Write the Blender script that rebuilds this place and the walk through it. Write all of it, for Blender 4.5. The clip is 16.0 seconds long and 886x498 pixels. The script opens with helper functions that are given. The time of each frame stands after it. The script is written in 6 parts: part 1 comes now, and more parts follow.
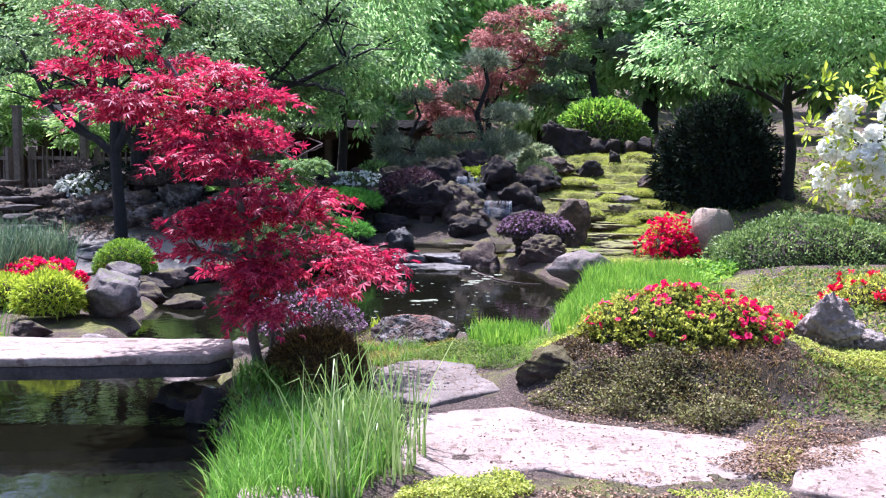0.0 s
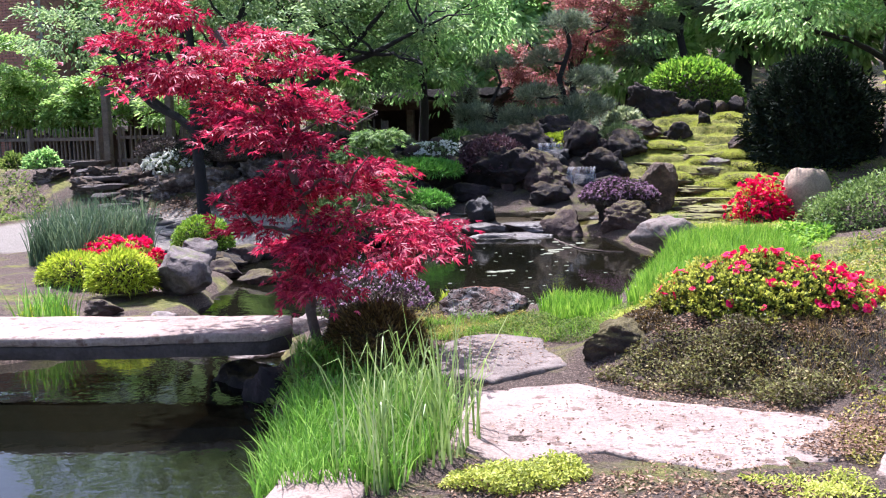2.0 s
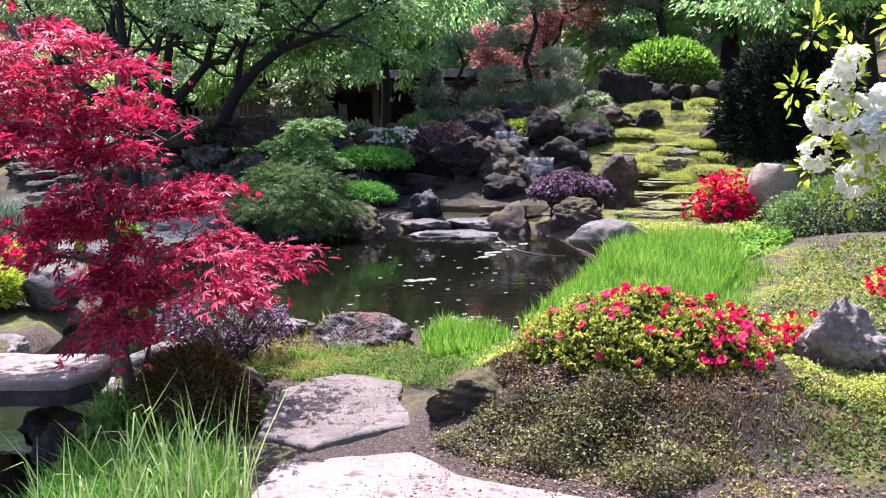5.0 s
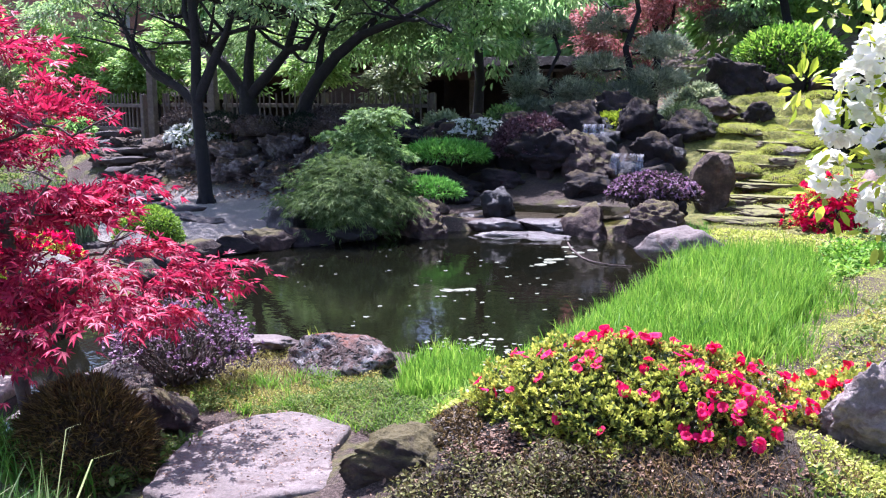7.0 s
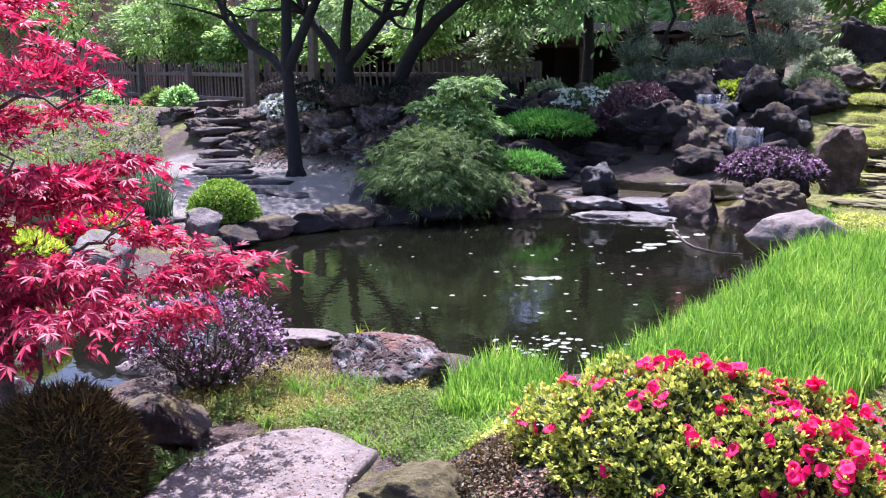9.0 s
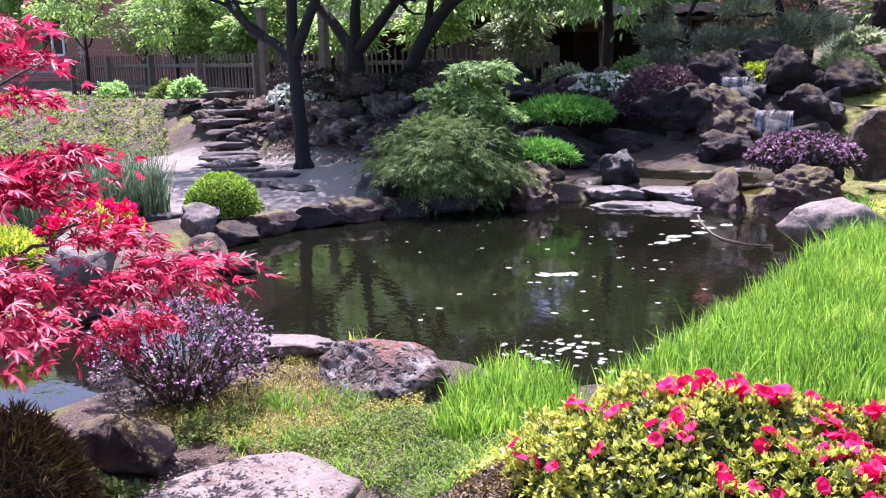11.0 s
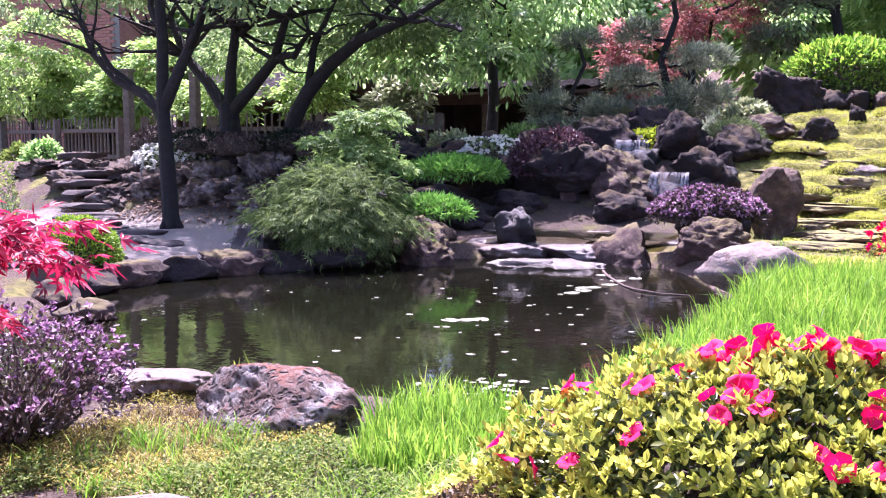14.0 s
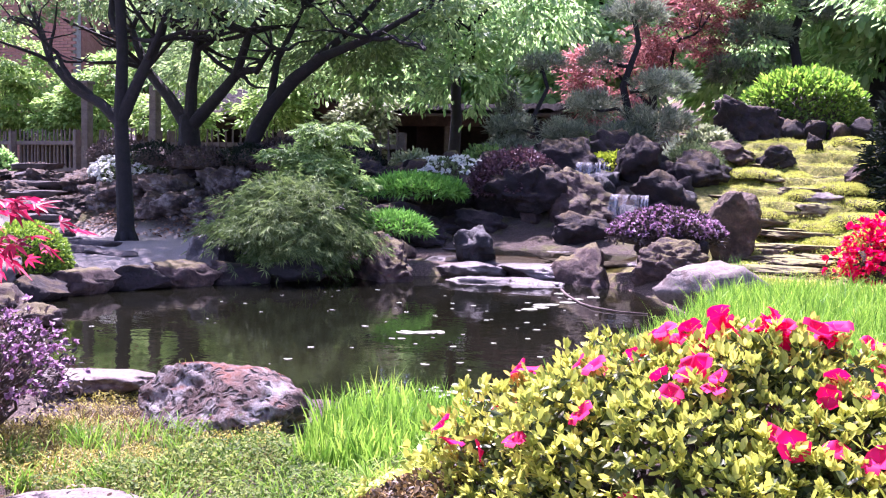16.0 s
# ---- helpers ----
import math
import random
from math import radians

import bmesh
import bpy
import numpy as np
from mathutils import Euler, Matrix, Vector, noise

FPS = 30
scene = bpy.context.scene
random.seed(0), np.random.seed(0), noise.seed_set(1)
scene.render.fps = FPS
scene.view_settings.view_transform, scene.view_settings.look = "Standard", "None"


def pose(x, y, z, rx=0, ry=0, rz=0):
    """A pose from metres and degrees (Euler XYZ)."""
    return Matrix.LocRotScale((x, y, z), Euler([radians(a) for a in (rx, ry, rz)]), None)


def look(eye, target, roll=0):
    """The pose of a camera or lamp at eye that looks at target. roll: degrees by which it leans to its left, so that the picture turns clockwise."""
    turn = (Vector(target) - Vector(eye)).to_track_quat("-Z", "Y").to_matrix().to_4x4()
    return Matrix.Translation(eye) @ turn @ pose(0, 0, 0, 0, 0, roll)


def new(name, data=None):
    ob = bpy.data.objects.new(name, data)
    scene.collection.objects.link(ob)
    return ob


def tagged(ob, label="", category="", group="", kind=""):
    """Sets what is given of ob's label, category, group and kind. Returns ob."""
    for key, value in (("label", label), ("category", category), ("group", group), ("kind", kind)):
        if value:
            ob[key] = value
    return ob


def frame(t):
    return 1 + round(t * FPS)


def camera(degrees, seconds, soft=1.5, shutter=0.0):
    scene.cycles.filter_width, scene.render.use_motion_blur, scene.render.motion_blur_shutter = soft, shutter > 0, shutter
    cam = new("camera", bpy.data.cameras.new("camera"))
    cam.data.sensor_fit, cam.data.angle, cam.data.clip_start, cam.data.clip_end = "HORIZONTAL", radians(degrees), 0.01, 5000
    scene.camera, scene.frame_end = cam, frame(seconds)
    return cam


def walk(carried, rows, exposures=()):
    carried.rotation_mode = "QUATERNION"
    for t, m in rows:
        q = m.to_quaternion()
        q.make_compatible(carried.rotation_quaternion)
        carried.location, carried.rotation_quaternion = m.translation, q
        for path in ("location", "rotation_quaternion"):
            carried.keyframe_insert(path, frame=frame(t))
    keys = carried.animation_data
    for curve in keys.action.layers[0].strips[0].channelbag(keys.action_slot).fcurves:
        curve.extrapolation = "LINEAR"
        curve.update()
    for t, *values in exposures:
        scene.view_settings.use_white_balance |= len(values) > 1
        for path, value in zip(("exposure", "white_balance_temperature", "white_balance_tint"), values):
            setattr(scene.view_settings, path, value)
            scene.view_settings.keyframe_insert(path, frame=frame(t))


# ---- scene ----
cam = camera(47.6, 16.0, soft=1.15)
PATH = [
    (0, (1.273, -1.269, 1.612), (0.952, 0.695, 1.415), 0.5),
    (0.5, (1.251, -1.198, 1.598), (0.922, 0.764, 1.391), 0.3),
    (1, (1.225, -1.109, 1.578), (0.867, 0.846, 1.356), 0.1),
    (1.5, (1.285, -1.031, 1.574), (0.848, 0.906, 1.338), -0.6),
    (2, (1.427, -0.959, 1.587), (0.921, 0.959, 1.331), -1.4),
    (2.5, (1.579, -0.859, 1.599), (1.078, 1.057, 1.32), -2.0),
    (3, (1.675, -0.741, 1.604), (1.212, 1.182, 1.308), -2.4),
    (3.5, (1.762, -0.533, 1.68), (1.313, 1.389, 1.355), -2.9),
    (4, (1.824, -0.33, 1.726), (1.37, 1.592, 1.408), -2.4),
    (6.5, (2.589, 1.087, 1.804), (1.866, 2.926, 1.492), -0.1),
    (7, (2.641, 1.38, 1.775), (1.851, 3.188, 1.446), -0.5),
    (7.5, (2.633, 1.633, 1.765), (1.786, 3.41, 1.411), -0.8),
    (8, (2.608, 1.85, 1.751), (1.703, 3.594, 1.379), -0.6),
    (8.5, (2.607, 2.055, 1.753), (1.63, 3.758, 1.372), -0.3),
    (11, (2.426, 2.744, 1.667), (1.388, 4.406, 1.266), -1.6),
    (11.5, (2.376, 2.836, 1.686), (1.272, 4.446, 1.252), -2.1),
    (12, (2.328, 2.811, 1.749), (1.227, 4.413, 1.282), -2.5),
    (12.5, (2.166, 2.966, 1.715), (1.186, 4.648, 1.253), -2.7),
    (13, (2.054, 3.033, 1.674), (1.191, 4.79, 1.263), -1.9),
    (13.5, (1.963, 3.166, 1.403), (1.129, 4.96, 1.107), -0.8),
    (14, (1.864, 3.3, 1.139), (1.047, 5.114, 0.929), -0.1),
    (14.5, (1.865, 3.333, 1.074), (1.06, 5.155, 0.888), 0.6),
    (15, (1.865, 3.335, 1.06), (1.081, 5.167, 0.884), 1.0),
    (15.5, (1.865, 3.344, 1.047), (1.102, 5.186, 0.882), 1.3),
    (16, (1.865, 3.368, 1.031), (1.116, 5.216, 0.876), 1.3),
]
walk(cam, [(t, look(eye, target, roll)) for t, eye, target, roll in PATH], exposures=[(0, 1.52, 5500, 24), (3.5, 1.48, 6050, 21), (6.5, 1.62, 5500, 28), (9, 1.66, 5550, 31), (11, 1.80, 5800, 35), (12, 2.07, 5800, 34), (13.5, 2.16, 5850, 45), (16, 2.16, 5700, 51)])

# ---------- world, sun and exposure ----------
SUN_EL, SUN_AZ = radians(62), radians(-40)      # the sun stands high ahead and to the left of the walk
world = bpy.data.worlds.new("sky")
scene.world = world
world.use_nodes = True
wn = world.node_tree.nodes
sky = wn.new("ShaderNodeTexSky")
sky.sky_type, sky.sun_disc = "NISHITA", False
sky.sun_elevation, sky.sun_rotation = SUN_EL, SUN_AZ
sky.air_density, sky.dust_density = 1.0, 2.0
world.node_tree.links.new(sky.outputs[0], wn["Background"].inputs[0])
wn["Background"].inputs[1].default_value = 0.115
sun = new("sun", bpy.data.lights.new("sun", "SUN"))
sun.data.energy, sun.data.angle, sun.data.color = 5.0, radians(0.6), (1.0, 0.96, 0.90)
sun_dir = Vector((math.sin(SUN_AZ) * math.cos(SUN_EL), math.cos(SUN_AZ) * math.cos(SUN_EL), math.sin(SUN_EL)))
sun.matrix_world = look(sun_dir * 60, (0, 0, 0))

# ---------- materials ----------
MATS = {}


def nodes_of(name):
    m = bpy.data.materials.new(name)
    m.use_nodes = True
    MATS[name] = m
    nt = m.node_tree
    return m, nt.nodes, nt.links, nt.nodes["Principled BSDF"]


def ramp(nodes, stops):
    r = nodes.new("ShaderNodeValToRGB")
    while len(r.color_ramp.elements) < len(stops):
        r.color_ramp.elements.new(0.5)
    for e, (p, c) in zip(r.color_ramp.elements, stops):
        e.position, e.color = p, (*c, 1)
    return r


def noise_node(nodes, links, coord, scale, detail=6.0, rough=0.6):
    n = nodes.new("ShaderNodeTexNoise")
    n.inputs["Scale"].default_value, n.inputs["Detail"].default_value, n.inputs["Roughness"].default_value = scale, detail, rough
    links.new(coord, n.inputs["Vector"])
    return n.outputs["Fac"]


def mixed(nodes, links, fac, a, b, mode="MIX"):
    n = nodes.new("ShaderNodeMix")
    n.data_type, n.blend_type = "RGBA", mode
    for sock, v in ((n.inputs[0], fac), (n.inputs[6], a), (n.inputs[7], b)):
        if isinstance(v, (int, float)):
            sock.default_value = v
        elif isinstance(v, tuple):
            sock.default_value = (*v, 1)
        else:
            links.new(v, sock)
    return n.outputs[2]


def stretch(nodes, links, value, lo, hi):
    n = nodes.new("ShaderNodeMapRange")
    links.new(value, n.inputs["Value"])
    n.inputs["From Min"].default_value, n.inputs["From Max"].default_value = lo, hi
    return n.outputs[0]


def stone(name, stops, scale=5.0, roughness=0.85, bump=0.5, fine=45.0, moss=None, moss_at=(0.55, 0.75), spots=None, pits=0.0):
    """Weathered stone: two scales of colour, lichen spots, and moss on faces that look up."""
    m, nodes, links, bsdf = nodes_of(name)
    co = nodes.new("ShaderNodeTexCoord").outputs["Object"]
    big = noise_node(nodes, links, co, scale, 8, 0.65)
    small = noise_node(nodes, links, co, fine, 6, 0.7)
    r = ramp(nodes, stops)
    links.new(big, r.inputs[0])
    col = mixed(nodes, links, 0.55, r.outputs[0], mixed(nodes, links, stretch(nodes, links, small, 0.3, 0.7), (0.25, 0.25, 0.25), (0.9, 0.9, 0.9)), "OVERLAY")
    if spots:
        v = nodes.new("ShaderNodeTexVoronoi")
        v.inputs["Scale"].default_value = 14
        links.new(co, v.inputs["Vector"])
        patch = noise_node(nodes, links, co, 9.0, 5)
        col = mixed(nodes, links, stretch(nodes, links, patch, 0.55, 0.63), col, spots)
    if moss:
        geo = nodes.new("ShaderNodeNewGeometry")
        sep = nodes.new("ShaderNodeSeparateXYZ")
        links.new(geo.outputs["Normal"], sep.inputs[0])
        add = nodes.new("ShaderNodeMath")
        add.operation = "MULTIPLY_ADD"
        links.new(sep.outputs[2], add.inputs[0])
        add.inputs[1].default_value = 0.5
        links.new(noise_node(nodes, links, co, 6.0, 6), add.inputs[2])
        mcol = mixed(nodes, links, small, tuple(c * 0.5 for c in moss), tuple(min(1, c * 1.5) for c in moss))
        col = mixed(nodes, links, stretch(nodes, links, add.outputs[0], moss_at[0], moss_at[1]), col, mcol)
    mix = nodes.new("ShaderNodeMath")
    mix.operation = "ADD"
    links.new(big, mix.inputs[0])
    links.new(small, mix.inputs[1])
    height = mix.outputs[0]
    if pits:
        warp = nodes.new("ShaderNodeVectorMath")
        warp.operation = "ADD"
        wn_ = nodes.new("ShaderNodeTexNoise")
        wn_.inputs["Scale"].default_value = 12
        links.new(co, wn_.inputs["Vector"])
        sc = nodes.new("ShaderNodeVectorMath")
        sc.operation = "SCALE"
        sc.inputs["Scale"].default_value = 0.12
        links.new(wn_.outputs["Color"], sc.inputs[0])
        links.new(co, warp.inputs[0])
        links.new(sc.outputs[0], warp.inputs[1])
        hole = nodes.new("ShaderNodeTexVoronoi")
        hole.inputs["Scale"].default_value = pits
        links.new(warp.outputs[0], hole.inputs["Vector"])
        open_ = stretch(nodes, links, hole.outputs["Distance"], 0.18, 0.45)
        col = mixed(nodes, links, open_, (0.03, 0.022, 0.02), col)
        dig = nodes.new("ShaderNodeMath")
        dig.operation = "ADD"
        links.new(height, dig.inputs[0])
        links.new(open_, dig.inputs[1])
        height = dig.outputs[0]
    links.new(col, bsdf.inputs["Base Color"])
    bsdf.inputs["Roughness"].default_value = roughness
    b = nodes.new("ShaderNodeBump")
    b.inputs["Strength"].default_value, b.inputs["Distance"].default_value = bump, 0.03
    links.new(height, b.inputs["Height"])
    links.new(b.outputs[0], bsdf.inputs["Normal"])
    return m


def leafy(name, stops, through_=0.4, roughness=0.5, patch=1.2):
    """Leaves: a colour for each leaf and slow change over the plant, lit through from behind."""
    m, nodes, links, bsdf = nodes_of(name)
    geo = nodes.new("ShaderNodeNewGeometry")
    co = nodes.new("ShaderNodeTexCoord").outputs["Object"]
    slow = noise_node(nodes, links, co, patch, 4)
    mul = nodes.new("ShaderNodeMath")
    mul.operation = "MULTIPLY_ADD"
    links.new(geo.outputs["Random Per Island"], mul.inputs[0])
    mul.inputs[1].default_value = 0.7
    sh = nodes.new("ShaderNodeMath")
    sh.operation = "MULTIPLY_ADD"
    links.new(slow, sh.inputs[0])
    sh.inputs[1].default_value, sh.inputs[2].default_value = 1.0, -0.35
    links.new(sh.outputs[0], mul.inputs[2])
    r = ramp(nodes, stops)
    links.new(mul.outputs[0], r.inputs[0])
    links.new(r.outputs[0], bsdf.inputs["Base Color"])
    bsdf.inputs["Roughness"].default_value = roughness
    bsdf.inputs["Specular IOR Level"].default_value = 0.28
    tr = nodes.new("ShaderNodeBsdfTranslucent")
    links.new(mixed(nodes, links, 1.0, r.outputs[0], (1.0, 1.0, 0.92), "MULTIPLY"), tr.inputs[0])
    mx = nodes.new("ShaderNodeMixShader")
    mx.inputs[0].default_value = through_
    links.new(bsdf.outputs[0], mx.inputs[1])
    links.new(tr.outputs[0], mx.inputs[2])
    links.new(mx.outputs[0], nodes["Material Output"].inputs[0])
    return m


ROCK = stone("grey_rock", [(0.3, (0.04, 0.03, 0.028)), (0.5, (0.105, 0.082, 0.078)), (0.72, (0.22, 0.185, 0.175))], 5, bump=0.8, fine=30, moss=(0.10, 0.11, 0.03), moss_at=(0.95, 1.1))
PALE = stone("pale_rock", [(0.25, (0.11, 0.082, 0.07)), (0.5, (0.23, 0.185, 0.165)), (0.75, (0.38, 0.325, 0.30))], 5, bump=0.8, spots=(0.13, 0.09, 0.075))
# Both mossy rocks are darkened in colour to hold tree shade at the falls.
DARKROCK = stone("dark_shaded_mossy_rock", [(0.3, (0.006, 0.0035, 0.004)), (0.48, (0.012, 0.007, 0.0075)), (0.68, (0.034, 0.020, 0.021))], 5, roughness=0.95, bump=1.0, fine=30, moss=(0.055, 0.036, 0.012), moss_at=(0.86, 1.02))
BROWNROCK = stone("brown_mossy_rock", [(0.3, (0.014, 0.0075, 0.006)), (0.48, (0.042, 0.022, 0.018)), (0.68, (0.115, 0.068, 0.056))], 6, bump=0.9, fine=30, moss=(0.085, 0.066, 0.016), moss_at=(0.8, 0.98))
LICHEN = stone("lichen_rock", [(0.34, (0.06, 0.028, 0.020)), (0.47, (0.12, 0.075, 0.06)), (0.55, (0.24, 0.21, 0.195)), (0.68, (0.42, 0.40, 0.385))], 7, bump=1.0, fine=50, moss=(0.17, 0.055, 0.026), moss_at=(0.86, 1.0), pits=30.0)
MOSSROCK = stone("moss_capped_rock", [(0.3, (0.014, 0.008, 0.006)), (0.5, (0.045, 0.028, 0.02)), (0.7, (0.12, 0.08, 0.06))], 7, bump=1.0, fine=60, moss=(0.12, 0.095, 0.03), moss_at=(0.55, 0.8))
TANROCK = stone("tan_standing_rock", [(0.34, (0.018, 0.011, 0.008)), (0.5, (0.06, 0.036, 0.024)), (0.68, (0.17, 0.115, 0.085))], 4.5, bump=0.9, fine=30, moss=(0.17, 0.11, 0.03), moss_at=(0.9, 1.1))
WETSTONE = stone("wet_cascade_stone", [(0.3, (0.02, 0.014, 0.013)), (0.5, (0.055, 0.042, 0.039)), (0.7, (0.12, 0.098, 0.092))], 6, roughness=0.42, bump=0.6, fine=30)
# Near black: wet stone, plus shade painted in under the maple and behind falls.
WETSHADEROCK = stone("wet_shaded_rock", [(0.3, (0.005, 0.004, 0.005)), (0.5, (0.013, 0.010, 0.011)), (0.7, (0.028, 0.020, 0.021))], 6, roughness=0.6, bump=0.9, fine=30)
# The pale stop paints patches of dappled sun on the brown rock.
OUTCROP = stone("sunlit_outcrop", [(0.38, (0.016, 0.010, 0.008)), (0.5, (0.06, 0.042, 0.036)), (0.64, (0.22, 0.185, 0.17))], 4.5, bump=1.0, fine=30, moss=(0.055, 0.03, 0.014), moss_at=(0.78, 0.92))
BOULDER = stone("sandstone_boulder", [(0.3, (0.17, 0.12, 0.085)), (0.5, (0.26, 0.19, 0.14)), (0.75, (0.36, 0.28, 0.21))], 3, bump=0.5)
SLAB = stone("sandstone_slab", [(0.25, (0.16, 0.11, 0.09)), (0.5, (0.27, 0.205, 0.175)), (0.75, (0.38, 0.305, 0.27))], 2.2, bump=0.7, spots=(0.15, 0.095, 0.075))
STEPSLAB = stone("grey_step_slab", [(0.25, (0.07, 0.052, 0.045)), (0.5, (0.145, 0.115, 0.10)), (0.75, (0.23, 0.19, 0.17))], 4.0, bump=0.6, spots=(0.09, 0.06, 0.05))
STEPS = stone("mossy_step", [(0.3, (0.03, 0.018, 0.012)), (0.6, (0.12, 0.085, 0.06))], 5, moss=(0.15, 0.145, 0.036), moss_at=(0.72, 0.98))
DARKSLAB = stone("dark_slate_slab", [(0.3, (0.028, 0.021, 0.02)), (0.7, (0.085, 0.066, 0.062))], 6, bump=0.8)
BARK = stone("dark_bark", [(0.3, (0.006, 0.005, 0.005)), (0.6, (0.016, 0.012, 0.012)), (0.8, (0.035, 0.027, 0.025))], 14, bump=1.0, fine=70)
TWIG = stone("twig_bark", [(0.3, (0.04, 0.026, 0.022)), (0.7, (0.13, 0.09, 0.075))], 18)
WOOD = stone("weathered_wood", [(0.3, (0.065, 0.05, 0.042)), (0.7, (0.15, 0.12, 0.10))], 10, fine=80)
DARKWOOD = stone("dark_stained_wood", [(0.3, (0.035, 0.022, 0.018)), (0.7, (0.08, 0.05, 0.04))], 8)
TILE = stone("clay_roof_tile", [(0.3, (0.06, 0.045, 0.042)), (0.7, (0.14, 0.105, 0.10))], 6)
BRICK = stone("red_brick", [(0.3, (0.24, 0.10, 0.075)), (0.7, (0.38, 0.18, 0.13))], 9)
MORTAR = stone("mortar", [(0.3, (0.3, 0.26, 0.23)), (0.7, (0.42, 0.38, 0.34))], 9)
WHITEPAINT = stone("white_paint", [(0.3, (0.7, 0.7, 0.68)), (0.7, (0.82, 0.82, 0.8))], 6, roughness=0.5, bump=0.1)
CORESHADE = stone("shrub_core_shade", [(0.3, (0.03, 0.02, 0.014)), (0.7, (0.08, 0.055, 0.04))], 12, bump=1.0)

RED_MAPLE = leafy("red_maple_leaves", [(0.0, (0.09, 0.005, 0.020)), (0.35, (0.30, 0.012, 0.050)), (0.7, (0.56, 0.028, 0.090)), (1.0, (0.78, 0.20, 0.25))], 0.5, 0.45)
RED_FAR = leafy("dull_red_leaves", [(0.0, (0.12, 0.05, 0.04)), (0.45, (0.30, 0.12, 0.11)), (0.8, (0.52, 0.24, 0.22)), (1.0, (0.70, 0.12, 0.18))], 0.5)
GREEN = leafy("green_leaves", [(0.0, (0.116, 0.247, 0.072)), (0.5, (0.274, 0.493, 0.162)), (1.0, (0.664, 0.900, 0.322))], 0.55)
CANOPY = leafy("tree_leaves", [(0.0, (0.09, 0.165, 0.07)), (0.5, (0.22, 0.34, 0.145)), (1.0, (0.56, 0.70, 0.32))], 0.52)
FARWOOD = leafy("sunlit_wood_leaves", [(0.0, (0.12, 0.25, 0.09)), (0.5, (0.32, 0.51, 0.20)), (1.0, (0.70, 0.86, 0.44))], 0.68)
LIGHT = leafy("fresh_green_leaves", [(0.0, (0.105, 0.215, 0.05)), (0.5, (0.27, 0.43, 0.12)), (1.0, (0.55, 0.68, 0.245))], 0.55)
LIME = leafy("lime_leaves", [(0.0, (0.156, 0.240, 0.018)), (0.5, (0.408, 0.504, 0.036)), (1.0, (0.720, 0.744, 0.096))], 0.4)
BOX = leafy("box_leaves", [(0.0, (0.055, 0.124, 0.014)), (0.5, (0.200, 0.359, 0.035)), (1.0, (0.510, 0.635, 0.070))], 0.3)
BUSHGREEN = leafy("glossy_bush_leaves", [(0.0, (0.03, 0.075, 0.012)), (0.5, (0.10, 0.20, 0.03)), (1.0, (0.30, 0.43, 0.06))], 0.3)
CLIPPED = leafy("clipped_shrub_leaves", [(0.0, (0.055, 0.10, 0.03)), (0.5, (0.17, 0.26, 0.075)), (1.0, (0.42, 0.52, 0.19))], 0.35)
AZALEA_DARK = leafy("azalea_shaded_leaves", [(0.0, (0.025, 0.04, 0.012)), (0.5, (0.07, 0.10, 0.025)), (1.0, (0.16, 0.17, 0.045))], 0.25, 0.4, 5)
AZALEA = leafy("azalea_leaves", [(0.0, (0.10, 0.14, 0.025)), (0.35, (0.32, 0.37, 0.06)), (0.7, (0.60, 0.60, 0.10)), (1.0, (0.78, 0.74, 0.20))], 0.4, 0.4, 5)
TWIGGY = leafy("creeping_shrub_leaves", [(0.0, (0.028, 0.02, 0.011)), (0.45, (0.11, 0.085, 0.038)), (0.75, (0.22, 0.23, 0.06)), (1.0, (0.50, 0.40, 0.22))], 0.25, 0.7, 3)
HEDGE = leafy("hedge_leaves", [(0.0, (0.040, 0.069, 0.026)), (0.5, (0.119, 0.176, 0.065)), (1.0, (0.290, 0.365, 0.158))], 0.3)
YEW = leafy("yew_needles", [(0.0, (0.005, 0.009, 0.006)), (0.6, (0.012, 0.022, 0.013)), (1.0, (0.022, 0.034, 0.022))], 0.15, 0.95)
PINE = leafy("pine_needles", [(0.0, (0.08, 0.12, 0.09)), (0.5, (0.21, 0.26, 0.18)), (1.0, (0.44, 0.47, 0.34))], 0.4)
JUNIPER = leafy("juniper_leaves", [(0.0, (0.048, 0.156, 0.024)), (0.5, (0.120, 0.336, 0.048)), (1.0, (0.264, 0.528, 0.108))], 0.3)
SAGE = leafy("pale_variegated_leaves", [(0.0, (0.13, 0.17, 0.085)), (0.5, (0.29, 0.34, 0.18)), (1.0, (0.56, 0.58, 0.38))], 0.35)
DISSECT = leafy("green_cutleaf_maple_leaves", [(0.0, (0.04, 0.072, 0.024)), (0.5, (0.115, 0.18, 0.055)), (1.0, (0.26, 0.35, 0.12))], 0.4, 0.65)
MAPLEGREEN = leafy("fresh_maple_leaves", [(0.0, (0.06, 0.12, 0.035)), (0.5, (0.17, 0.29, 0.085)), (1.0, (0.40, 0.54, 0.18))], 0.45, 0.6)
BLUEGRASS = leafy("blue_green_blades", [(0.0, (0.03, 0.055, 0.03)), (0.5, (0.09, 0.15, 0.085)), (1.0, (0.24, 0.32, 0.18))], 0.35, 0.5)
PURPLE = leafy("lilac_flowers", [(0.0, (0.12, 0.055, 0.115)), (0.5, (0.31, 0.16, 0.28)), (1.0, (0.60, 0.42, 0.55))], 0.35, patch=4)
PURPLELEAF = leafy("dark_shrub_leaves", [(0.0, (0.022, 0.018, 0.018)), (0.6, (0.07, 0.05, 0.05)), (1.0, (0.17, 0.13, 0.10))], 0.25)
